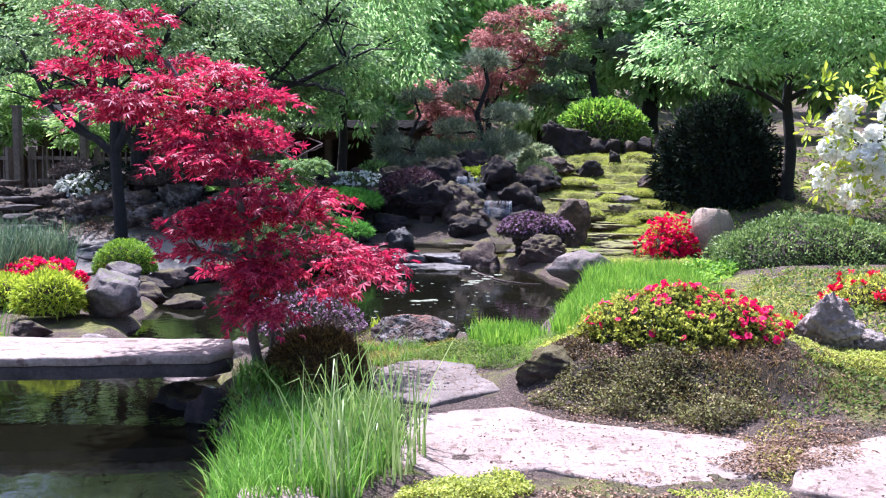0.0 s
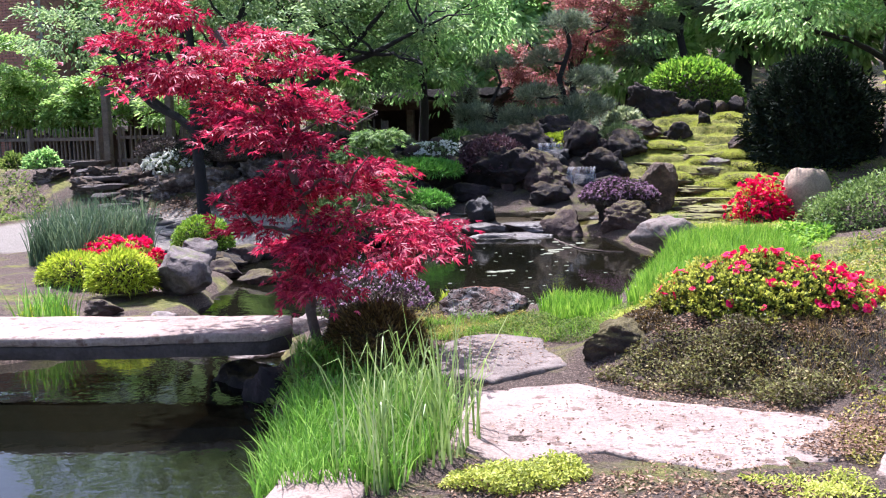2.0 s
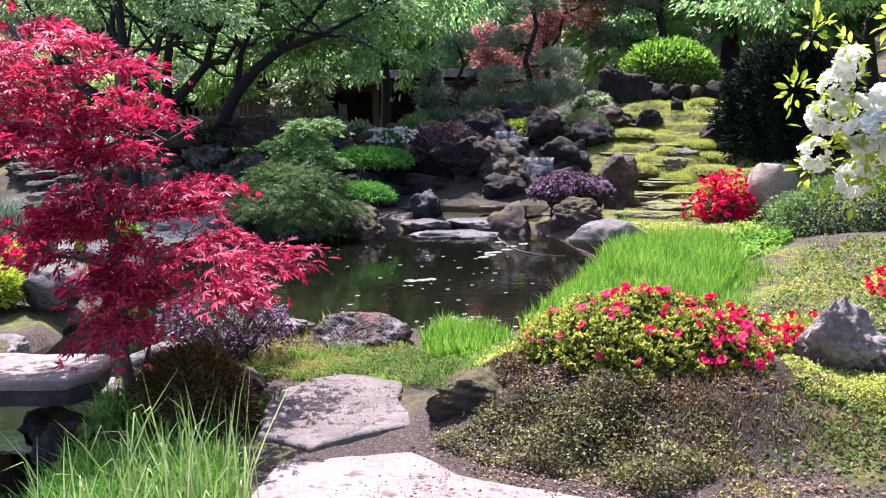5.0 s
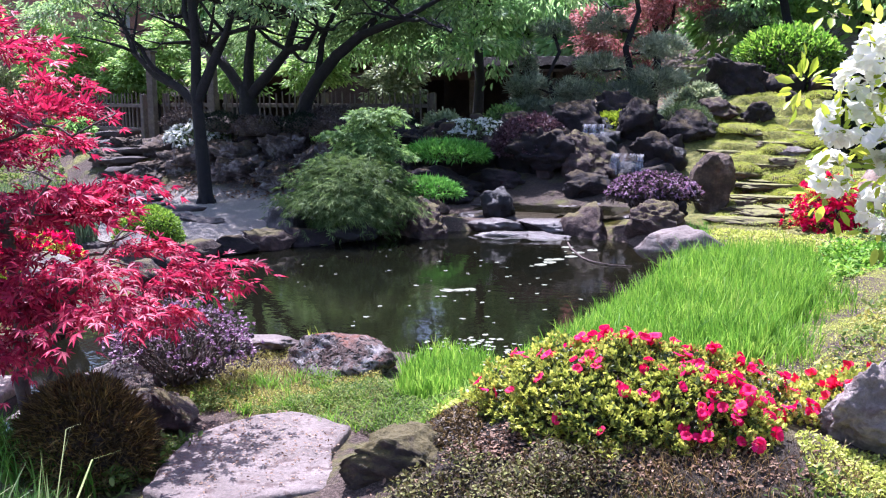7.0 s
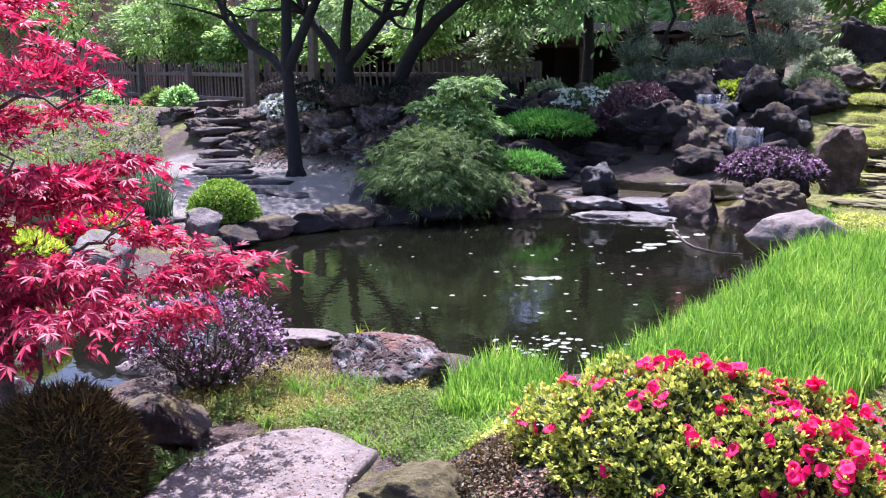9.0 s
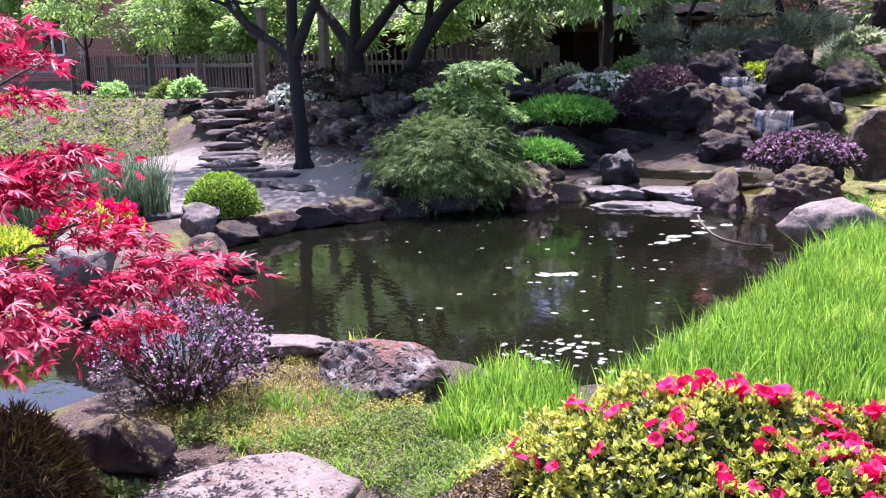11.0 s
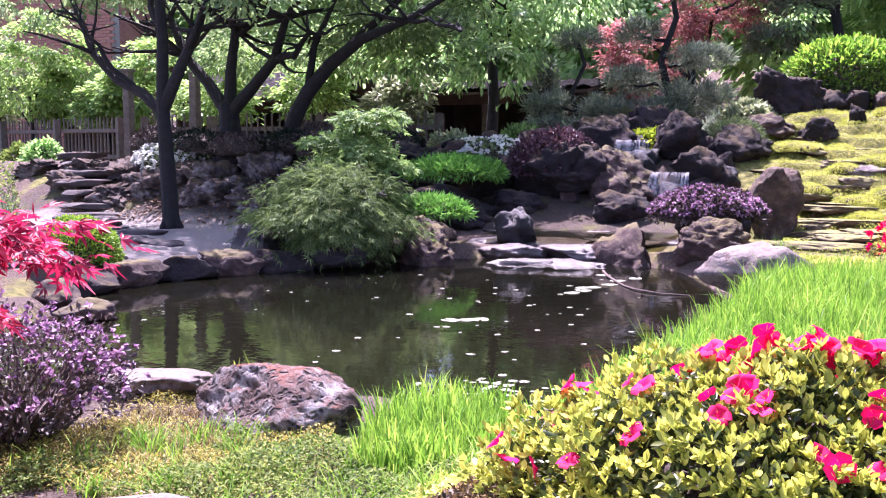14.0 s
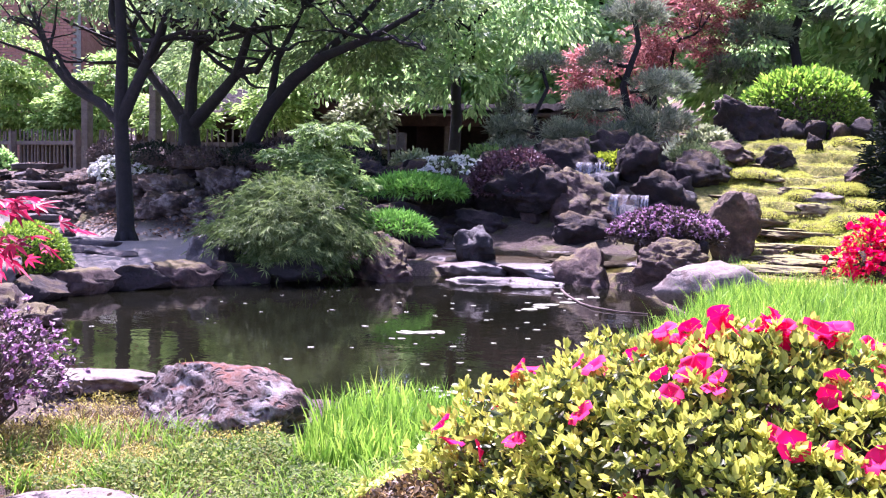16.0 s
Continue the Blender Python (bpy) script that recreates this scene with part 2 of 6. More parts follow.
PLUM = leafy("plum_leaves", [(0.0, (0.035, 0.016, 0.022)), (0.5, (0.095, 0.045, 0.058)), (1.0, (0.24, 0.14, 0.16))], 0.3)
MAGENTA = leafy("magenta_petals", [(0.0, (0.60, 0.004, 0.05)), (0.5, (0.76, 0.006, 0.09)), (1.0, (0.85, 0.012, 0.17))], 0.35, 0.7)
ROSE = leafy("rose_petals", [(0.0, (0.50, 0.003, 0.04)), (0.5, (0.70, 0.005, 0.075)), (1.0, (0.80, 0.01, 0.14))], 0.35, 0.7)
SCARLET = leafy("scarlet_petals", [(0.0, (0.570, 0.004, 0.030)), (0.5, (0.760, 0.007, 0.053)), (1.0, (0.817, 0.024, 0.090))], 0.35, 0.7)
WHITEFL = leafy("white_petals", [(0.0, (0.824, 0.824, 0.783)), (0.5, (0.886, 0.875, 0.855)), (1.0, (0.900, 0.900, 0.900))], 0.68)
IRIS = leafy("young_iris_blades", [(0.0, (0.055, 0.15, 0.012)), (0.4, (0.15, 0.33, 0.030)), (0.8, (0.30, 0.48, 0.060)), (1.0, (0.48, 0.55, 0.12))], 0.45, 0.65, 2.5)
SEDGE = leafy("sedge_blades", [(0.0, (0.06, 0.16, 0.02)), (0.5, (0.15, 0.34, 0.04)), (0.85, (0.30, 0.48, 0.10)), (1.0, (0.50, 0.50, 0.25))], 0.4, 0.4)
REED = leafy("reed_blades", [(0.0, (0.12, 0.20, 0.04)), (0.5, (0.28, 0.40, 0.12)), (1.0, (0.55, 0.58, 0.32))], 0.35, 0.4)
DRY = leafy("dry_fibres", [(0.0, (0.022, 0.015, 0.009)), (0.5, (0.095, 0.062, 0.026)), (1.0, (0.42, 0.28, 0.085))], 0.25)
MOSSLEAF = leafy("moss_fronds", [(0.0, (0.12, 0.11, 0.025)), (0.4, (0.30, 0.27, 0.055)), (0.75, (0.52, 0.46, 0.10)), (1.0, (0.62, 0.50, 0.20))], 0.35, patch=2.2)
LITTER = leafy("dead_leaf_litter", [(0.0, (0.06, 0.032, 0.02)), (0.5, (0.19, 0.105, 0.062)), (1.0, (0.46, 0.30, 0.195))], 0.1, 0.7)
MOSSBANK = leafy("bank_moss_fronds", [(0.0, (0.14, 0.17, 0.03)), (0.4, (0.39, 0.44, 0.075)), (0.75, (0.58, 0.61, 0.12)), (1.0, (0.70, 0.63, 0.25))], 0.4, patch=2.6)
WEED = leafy("low_weed_leaves", [(0.0, (0.04, 0.075, 0.015)), (0.5, (0.13, 0.20, 0.04)), (1.0, (0.34, 0.38, 0.10))], 0.45, 0.7, 3)
PAD = leafy("lily_pads", [(0.0, (0.08, 0.10, 0.06)), (0.5, (0.20, 0.21, 0.15)), (1.0, (0.50, 0.50, 0.42))], 0.1, 0.35)


def ground_material():
    """Litter and soil, with moss, gravel and pond mud where the masks of the ground say so; mud also darkens the mound
    front.
    """
    m, nodes, links, bsdf = nodes_of("garden_ground")
    co = nodes.new("ShaderNodeTexCoord").outputs["Object"]
    big = noise_node(nodes, links, co, 2.2, 8)
    mid = noise_node(nodes, links, co, 14, 6, 0.7)
    fine = noise_node(nodes, links, co, 70, 5, 0.75)

    def coloured(stops, fac):
        r = ramp(nodes, stops)
        links.new(fac, r.inputs[0])
        return r.outputs[0]

    litter = coloured([(0.32, (0.025, 0.016, 0.011)), (0.5, (0.10, 0.064, 0.046)), (0.68, (0.30, 0.21, 0.165))], fine)
    moss = coloured([(0.3, (0.05, 0.06, 0.012)), (0.5, (0.17, 0.17, 0.03)), (0.7, (0.32, 0.28, 0.075))], mid)
    gravel = coloured([(0.3, (0.17, 0.145, 0.122)), (0.5, (0.27, 0.235, 0.205)), (0.7, (0.40, 0.355, 0.315))], fine)
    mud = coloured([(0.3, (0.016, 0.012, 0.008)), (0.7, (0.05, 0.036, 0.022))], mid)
    col = mixed(nodes, links, stretch(nodes, links, big, 0.5, 0.62), litter, moss)
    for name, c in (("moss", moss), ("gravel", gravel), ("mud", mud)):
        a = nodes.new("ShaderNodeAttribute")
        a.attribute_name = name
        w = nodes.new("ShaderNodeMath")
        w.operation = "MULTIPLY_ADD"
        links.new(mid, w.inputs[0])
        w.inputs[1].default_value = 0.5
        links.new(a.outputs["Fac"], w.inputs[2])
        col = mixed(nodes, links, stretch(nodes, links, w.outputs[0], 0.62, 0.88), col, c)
    links.new(col, bsdf.inputs["Base Color"])
    bsdf.inputs["Roughness"].default_value = 0.95
    b = nodes.new("ShaderNodeBump")
    b.inputs["Strength"].default_value, b.inputs["Distance"].default_value = 1.0, 0.04
    s = nodes.new("ShaderNodeMath")
    s.operation = "ADD"
    links.new(mid, s.inputs[0])
    links.new(fine, s.inputs[1])
    links.new(s.outputs[0], b.inputs["Height"])
    links.new(b.outputs[0], bsdf.inputs["Normal"])
    return m


def water_material():
    """Clear brownish pond water: it mirrors by Fresnel and shows its muddy bed elsewhere."""
    m, nodes, links, bsdf = nodes_of("pond_water")
    nodes.remove(bsdf)
    co = nodes.new("ShaderNodeTexCoord").outputs["Object"]
    b = nodes.new("ShaderNodeBump")
    b.inputs["Strength"].default_value, b.inputs["Distance"].default_value = 0.10, 0.02
    links.new(noise_node(nodes, links, co, 5.0, 3), b.inputs["Height"])
    gl = nodes.new("ShaderNodeBsdfGlossy")
    gl.inputs["Roughness"].default_value = 0.03
    links.new(b.outputs[0], gl.inputs["Normal"])
    tr = nodes.new("ShaderNodeBsdfTransparent")
    tr.inputs[0].default_value = (0.26, 0.24, 0.17, 1)
    silt = nodes.new("ShaderNodeBsdfDiffuse")
    silt.inputs[0].default_value = (0.035, 0.038, 0.022, 1)
    murk = nodes.new("ShaderNodeMixShader")
    murk.inputs[0].default_value = 0.12
    links.new(tr.outputs[0], murk.inputs[1])
    links.new(silt.outputs[0], murk.inputs[2])
    fr = nodes.new("ShaderNodeFresnel")
    fr.inputs[0].default_value = 1.38
    links.new(b.outputs[0], fr.inputs["Normal"])
    mx = nodes.new("ShaderNodeMixShader")
    links.new(fr.outputs[0], mx.inputs[0])
    links.new(murk.outputs[0], mx.inputs[1])
    links.new(gl.outputs[0], mx.inputs[2])
    links.new(mx.outputs[0], nodes["Material Output"].inputs[0])
    return m


def fall_material():
    """Threads of falling white water."""
    m, nodes, links, bsdf = nodes_of("falling_water")
    bsdf.inputs["Base Color"].default_value = (0.62, 0.62, 0.66, 1)
    bsdf.inputs["Roughness"].default_value = 0.6
    bsdf.inputs["Alpha"].default_value = 0.32
    return m


GROUND, WATER, FALL = ground_material(), water_material(), fall_material()

# ---------- mesh tools ----------
rng = np.random.default_rng(7)


def quick(name, verts, faces, material, smooth=True):
    """A mesh from arrays of places and of triangles or quads."""
    me = bpy.data.meshes.new(name)
    verts, faces = np.asarray(verts, np.float32), np.asarray(faces, np.int32)
    k = faces.shape[1]
    me.vertices.add(len(verts))
    me.vertices.foreach_set("co", verts.ravel())
    me.loops.add(faces.size)
    me.loops.foreach_set("vertex_index", faces.ravel())
    me.polygons.add(len(faces))
    me.polygons.foreach_set("loop_start", np.arange(0, faces.size, k, dtype=np.int32))
    me.polygons.foreach_set("use_smooth", np.full(len(faces), smooth))
    me.update(calc_edges=True)
    me.materials.append(material)
    return me


def part(name, me, parent, label=""):
    ob = new(name, me)
    ob.parent = parent
    return tagged(ob, label)


def thing(name, at, label, category, group="", kind=""):
    ob = new(name)
    ob.location = at
    return tagged(ob, label, category, group, kind)


def solid(name, me, at, label, category, group="", kind=""):
    ob = new(name, me)
    ob.location = at
    return tagged(ob, label, category, group, kind)


def bm_mesh(name, bm, material, smooth=True):
    me = bpy.data.meshes.new(name)
    bm.to_mesh(me)
    bm.free()
    for p in me.polygons:
        p.use_smooth = smooth
    me.materials.append(material)
    return me


def unit(v):
    return v / np.maximum(np.linalg.norm(v, axis=-1, keepdims=True), 1e-6)


def leaves(places, ways, sizes, width=0.45, lobes=1, spread=70.0, droop=0.15):
    """Leaf triangles: each leaf is a folded blade, or a fan of narrow blades, growing along its way."""
    n = len(places)
    u = unit(ways)
    ref = unit(rng.normal(size=(n, 3)) * 0.5 + np.array([0, 0, 1.0]))
    v = unit(np.cross(ref, u))
    w = np.cross(u, v)
    out = []
    for k in range(lobes):
        a = 0.0 if lobes == 1 else radians(spread) * (2 * k / (lobes - 1) - 1)
        long_ = sizes * (1.0 - 0.45 * (abs(a) / radians(90)))
        d = u * math.cos(a) + v * math.sin(a)
        s = -u * math.sin(a) + v * math.cos(a)
        L, W = long_[:, None], (sizes * width * (1.0 if lobes == 1 else 0.5))[:, None]
        tip = places + d * L - w * L * droop
        if lobes > 1 or width < 0.25:
            mid = places + d * L * 0.45 + w * W * 0.12
            out.append(np.stack([places, mid + s * W * 0.5, tip, mid - s * W * 0.5], 1))
        else:
            m1 = places + d * L * 0.3 + w * W * 0.14
            m2 = places + d * L * 0.68 + w * (W * 0.14 - L * droop * 0.4)
            out.append(np.stack([places, m1 + s * W * 0.42, m2 + s * W * 0.46, tip, m2 - s * W * 0.46, m1 - s * W * 0.42], 1))
    k = out[0].shape[1]
    V = np.concatenate([o[:, None] for o in out], 1).reshape(-1, 3)
    first = np.arange(len(V) // k)[:, None] * k
    F = np.concatenate([first + np.array([[0, i, i + 1]]) for i in range(1, k - 1)])
    return V, F


def tube(points, radii, sides=7):
    """A tapered round limb along points."""
    P, R = np.asarray(points, float), np.asarray(radii, float)
    T = unit(np.gradient(P, axis=0))
    ref = np.array([0.31, 0.2, 0.93])
    A = unit(np.cross(T, ref))
    B = np.cross(T, A)
    ang = np.linspace(0, 2 * np.pi, sides, endpoint=False)
    V = (P[:, None] + R[:, None, None] * (A[:, None] * np.cos(ang)[None, :, None] + B[:, None] * np.sin(ang)[None, :, None])).reshape(-1, 3)
    F = []
    for i in range(len(P) - 1):
        for k in range(sides):
            a, b = i * sides + k, i * sides + (k + 1) % sides
            F.append((a, b, b + sides, a + sides))
    return V, np.array(F)


def limb(a, b, bend=0.15, n=7):
    """A crooked line from a to b."""
    a, b = np.asarray(a, float), np.asarray(b, float)
    t = np.linspace(0, 1, n)[:, None]
    L = np.linalg.norm(b - a)
    off = rng.normal(size=(n, 3)) * L * bend * 0.25
    off[0] = off[-1] = 0
    off = (off + np.roll(off, 1, 0)) / 2
    off[0] = 0
    return a + (b - a) * t + off


def merged(pieces):
    V, F, k = [], [], 0
    for v, f in pieces:
        V.append(v)
        F.append(f + k)
        k += len(v)
    return np.concatenate(V), np.concatenate(F)


def ellipsoid_points(n, c, r, shell=0.6, low=-1.0):
    """Places in the outer part of an ellipsoid."""
    d = unit(rng.normal(size=(n * 3, 3)))
    d = d[d[:, 2] > low][:n]
    q = rng.uniform(shell ** 3, 1, len(d)) ** (1 / 3)
    return np.asarray(c) + d * q[:, None] * np.asarray(r), d


def rock_mesh(name, size, material, seed=0, sub=4, rough=0.22, planes=9, flat=0.0):
    """A weathered, partly broken stone of that size, with its base at z = 0."""
    bm = bmesh.new()
    bmesh.ops.create_icosphere(bm, subdivisions=sub, radius=1.0)
    r = random.Random(seed)
    cuts = []
    for _ in range(planes + 4):
        n = Vector((r.gauss(0, 1), r.gauss(0, 1), r.gauss(0, 0.8))).normalized()
        cuts.append((n, r.uniform(0.48, 0.88)))
    if flat:
        cuts.append((Vector((r.gauss(0, 0.06), r.gauss(0, 0.06), 1)).normalized(), flat))
    off = Vector((seed * 3.1, seed * 1.7, 0))
    for v in bm.verts:
        p = v.co.copy()
        for n, d in cuts:
            k = p.dot(n) - d
            if k > 0:
                p -= n * k * 0.97
        q = p * 1.6 + off
        p *= 1 + rough * noise.noise(q) + rough * 0.55 * noise.noise(q * 2.7) + rough * 0.28 * noise.noise(q * 6.5) + rough * 0.2 * noise.noise(q * 14) - rough * 0.5 * abs(noise.noise(q * 3.3 + Vector((9, 4, 2))))
        v.co = Vector((p.x * size[0] / 2, p.y * size[1] / 2, (p.z * 0.5 + 0.42) * size[2]))
    return bm_mesh(name, bm, material)

# ---------- the lie of the land ----------
POND = np.array([(-1.45, 6.95), (-1.0, 6.85), (-0.3, 7.05), (0.15, 7.0), (0.48, 6.88), (0.66, 7.1), (0.66, 7.7), (0.72, 8.5), (0.84, 9.1), (0.92, 9.7), (0.86, 10.6), (0.45, 11.6), (0.0, 12.25),
                 (-0.6, 12.75), (-1.4, 12.65), (-1.95, 12.3), (-2.5, 11.9), (-3.1, 11.0), (-3.35, 10.4), (-3.6, 9.85), (-3.85, 9.3), (-3.7, 8.7), (-3.15, 8.3),
                 (-2.95, 7.4), (-2.5, 6.3), (-2.6, 5.2), (-1.7, 5.1), (-1.45, 6.0)])
LOWER = np.array([(-2.7, 5.4), (-1.45, 5.3), (-1.2, 4.6), (-0.85, 4.0), (-0.68, 3.4), (-0.45, 2.9), (-0.35, 1.6), (-0.6, -0.5), (-6.5, -1.5), (-7.0, 2.5), (-5.0, 4.2), (-3.4, 4.35)])


def outline_distance(x, y, poly):
    """Metres from the outline of a polygon, below zero inside it."""
    p = np.stack([x, y], -1)
    best = np.full(x.shape, 1e9)
    inside = np.zeros(x.shape, bool)
    for a, b in zip(poly, np.roll(poly, -1, 0)):
        e = b - a
        t = np.clip(((p - a) @ e) / (e @ e), 0, 1)
        best = np.minimum(best, np.hypot(*np.moveaxis(p - a - t[..., None] * e, -1, 0)))
        cross = (a[1] > y) != (b[1] > y)
        with np.errstate(divide="ignore", invalid="ignore"):
            inside ^= cross & (x < (b[0] - a[0]) * (y - a[1]) / (b[1] - a[1]) + a[0])
    return np.where(inside, -best, best)


def ease(v, lo, hi):
    t = np.clip((v - lo) / (hi - lo), 0, 1)
    return t * t * (3 - 2 * t)


def wave(x, y, s, seed=0.0):
    return (np.sin(x * s + 1.3 + seed) * np.cos(y * s * 1.17 + seed * 2) + 0.6 * np.sin(x * s * 2.1 - y * s * 1.7 + seed) + 0.35 * np.cos(x * s * 3.9 + y * s * 4.3 + seed)) / 1.9


def dry_height(x, y):
    far = np.interp(y, [22, 30, 45, 80, 400], [0, 1.0, 6.5, 16, 18])
    right = np.interp(y, [12.8, 13.7, 14.6, 15.6, 16.5, 17.3, 18.5, 22], [0.13, 0.22, 0.5, 0.85, 1.12, 1.45, 1.62, 1.8])
    middle = np.interp(y, [13.0, 14.0, 14.9, 15.6, 17, 22], [0.1, 0.28, 0.62, 1.05, 1.0, 0.8])
    left = np.interp(y, [13.2, 14.0, 14.9, 16.4, 22], [0.15, 0.55, 0.88, 0.65, 0.65])
    k = ease(x, -0.5, 0.5)
    j = ease(x, -4.6, -3.6)
    h = left * (1 - j) + middle * (j - j * k) + right * k + far
    slope = ease(x, 0.2, 0.7) * (1 - ease(x, 2.6, 3.2)) * ease(y, 13.3, 13.8) * (1 - ease(y, 17.6, 18.2))
    q = (h + 0.05 * wave(x, y, 2.3, 4.0) + 0.03 * wave(x, y, 6.0, 1.0)) / 0.15
    h = h + slope * (0.15 * (np.floor(q) + ease(q - np.floor(q), 0.6, 1.0)) - h)
    h = h + 0.03 * ease(y, 13, 14) * (1 - ease(y, 18, 20)) * wave(x, y, 9.0, 3.0) * ease(-x, 0, 0.8)
    h = h + 0.16 * ease(x, 2.3, 3.6) * (1 - ease(y, 10, 14)) * ease(y, 4.2, 5.2) + 0.05 * np.clip(x - 3.5, 0, 8) * ease(y, 4, 6)
    mound = np.exp(-(((x - 1.75) / 0.95) ** 4) - ((y - 5.35) / 0.75) ** 4)
    h = h + 0.30 * mound + 0.10 * np.exp(-(((x - 2.7) / 0.8) ** 2) - ((y - 5.2) / 0.7) ** 2)
    h = h + 0.10 * np.exp(-(((x + 0.75) / 0.4) ** 2) - ((y - 4.6) / 0.4) ** 2)
    return h + 0.02 * wave(x, y, 2.6) + 0.012 * wave(x, y, 7.0, 2.0)


def ground_height(x, y):
    x, y = np.asarray(x, float), np.asarray(y, float)
    d = np.minimum(outline_distance(x, y, POND), outline_distance(x, y, LOWER))
    d = d + 0.06 * wave(x, y, 4.0, 5.0)
    rise = ease(d, -0.10, 0.22)
    bed = -0.10 - 0.35 * ease(-d, 0.05, 0.9)
    return bed + (dry_height(x, y) - bed) * rise


def gz(x, y):
    return float(ground_height(np.array([x]), np.array([y]))[0])


def spaced(lo, hi, step, far):
    core = np.arange(lo, hi, step)
    grow = np.cumsum(step * 1.22 ** np.arange(1, 34))
    grow = grow[grow < far]
    return np.concatenate([lo - grow[::-1], core, hi + grow])


gx, gy = spaced(-8, 5, 0.055, 420), spaced(-1, 18.5, 0.055, 420)
X, Y = np.meshgrid(gx, gy)
Z = ground_height(X, Y)
nx, ny = len(gx), len(gy)
idx = np.arange(nx * ny).reshape(ny, nx)
gf = np.stack([idx[:-1, :-1], idx[:-1, 1:], idx[1:, 1:], idx[1:, :-1]], -1).reshape(-1, 4)
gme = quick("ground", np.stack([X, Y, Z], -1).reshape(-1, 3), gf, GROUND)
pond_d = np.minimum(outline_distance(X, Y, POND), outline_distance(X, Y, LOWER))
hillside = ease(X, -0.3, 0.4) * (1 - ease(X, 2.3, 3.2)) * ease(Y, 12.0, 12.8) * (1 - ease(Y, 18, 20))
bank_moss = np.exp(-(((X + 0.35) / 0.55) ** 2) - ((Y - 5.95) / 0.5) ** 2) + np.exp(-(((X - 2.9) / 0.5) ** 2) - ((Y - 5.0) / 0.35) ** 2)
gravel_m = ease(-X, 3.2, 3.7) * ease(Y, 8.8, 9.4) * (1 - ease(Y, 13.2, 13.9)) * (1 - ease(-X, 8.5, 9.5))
# Dark soil of the mound front, with the shade under the azalea painted in.
mound_soil_shade = np.exp(-(((X - 1.75) / 0.85) ** 4) - ((Y - 4.85) / 0.5) ** 4)
for name, vals in (("moss", np.clip(hillside + bank_moss, 0, 1) * 0.75), ("gravel", gravel_m * 0.75), ("mud", np.maximum(np.maximum(1 - ease(pond_d, -0.1, 0.08), mound_soil_shade), 0.62 * ease(-X, -0.3, 0.1) * (1 - ease(-X, 9, 10)) * ease(Y, 12.9, 13.5) * (1 - ease(Y, 16.2, 17))) * 0.8)):
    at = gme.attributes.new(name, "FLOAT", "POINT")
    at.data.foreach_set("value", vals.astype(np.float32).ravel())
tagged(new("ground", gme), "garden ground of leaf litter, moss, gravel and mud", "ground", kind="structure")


bm = bmesh.new()
bm.faces.new([bm.verts.new(p) for p in ((-9, -3, 0), (2.2, -3, 0), (2.2, 13.2, 0), (-9, 13.2, 0))])
tagged(new("water", bm_mesh("water", bm, WATER)), "still dark pond water with reflections of the trees", "water", kind="structure")


# ---------- stones and slabs ----------
def rock(at, size, material, label, seed, turn=0, sub=4, sink=0.12, name="rock", category="rock", group="", flat=0.0, rough=0.22, tilt=0, planes=9):
    ob = new(name, rock_mesh(name, size, material, seed, sub, rough, planes, flat))
    z = at[2] if len(at) == 3 else gz(at[0], at[1]) - sink * size[2]
    ob.matrix_world = pose(at[0], at[1], z, tilt, 0, turn)
    return tagged(ob, label, category, group)


def slab(name, poly, top, thick, material, label, category="stone slab", group="", seed=0):
    """A split stone slab with a worn, uneven edge and top."""
    pts = []
    r = random.Random(seed)
    P = [Vector(p) for p in poly]
    for a, b in zip(P, P[1:] + P[:1]):
        n = max(2, int((b - a).length / 0.09))
        for i in range(n):
            q = a.lerp(b, i / n)
            pts.append((q.x + r.uniform(-0.014, 0.014), q.y + r.uniform(-0.014, 0.014)))
    c = Vector((sum(p[0] for p in pts) / len(pts), sum(p[1] for p in pts) / len(pts)))
    bm = bmesh.new()
    rings = []
    for inset, s, z in ((0.02, 1, -thick), (0.0, 1, -thick * 0.55), (0.0, 1, -0.014), (0.006, 1, -0.003), (0.03, 1, 0.0), (0.03, 0.75, 0.0), (0.03, 0.5, 0.0), (0.03, 0.25, 0.0)):
        ring = []
        for k, p in enumerate(pts):
            out = Vector(p) - c
            q = c + out * s * (1 - inset / out.length)
            wob = 0.007 * noise.noise(Vector((q.x * 3, q.y * 3, seed))) + 0.003 * noise.noise(Vector((q.x * 11, q.y * 11, seed)))
            ring.append(bm.verts.new((q.x - c.x, q.y - c.y, z + (wob if z > -0.03 else 0))))
        rings.append(ring)
    for a, b in zip(rings, rings[1:]):
        for k in range(len(a)):
            j = (k + 1) % len(a)
            bm.faces.new((a[k], a[j], b[j], b[k]))
    bm.faces.new(rings[-1])
    bmesh.ops.recalc_face_normals(bm, faces=bm.faces[:])
    return solid(name, bm_mesh(name, bm, material), (c.x, c.y, top), label, category, group)


slab("path_slab", [(0.22, 4.12), (0.75, 4.40), (1.05, 4.16), (1.9, 3.98), (2.15, 3.82), (1.95, 3.35), (1.5, 3.1), (1.0, 3.3), (0.6, 3.05), (0.3, 3.3)], 0.145, 0.14, SLAB,
     "sunlit pale pink sandstone path slab strewn with litter", "stone slab", "path slabs", 1)
slab("path_slab", [(2.28, 3.86), (2.8, 4.22), (3.7, 4.35), (3.8, 3.2), (2.7, 3.0), (2.1, 3.2)], 0.15, 0.14, SLAB, "sunlit pale pink sandstone path slab strewn with litter", "stone slab", "path slabs", 2)
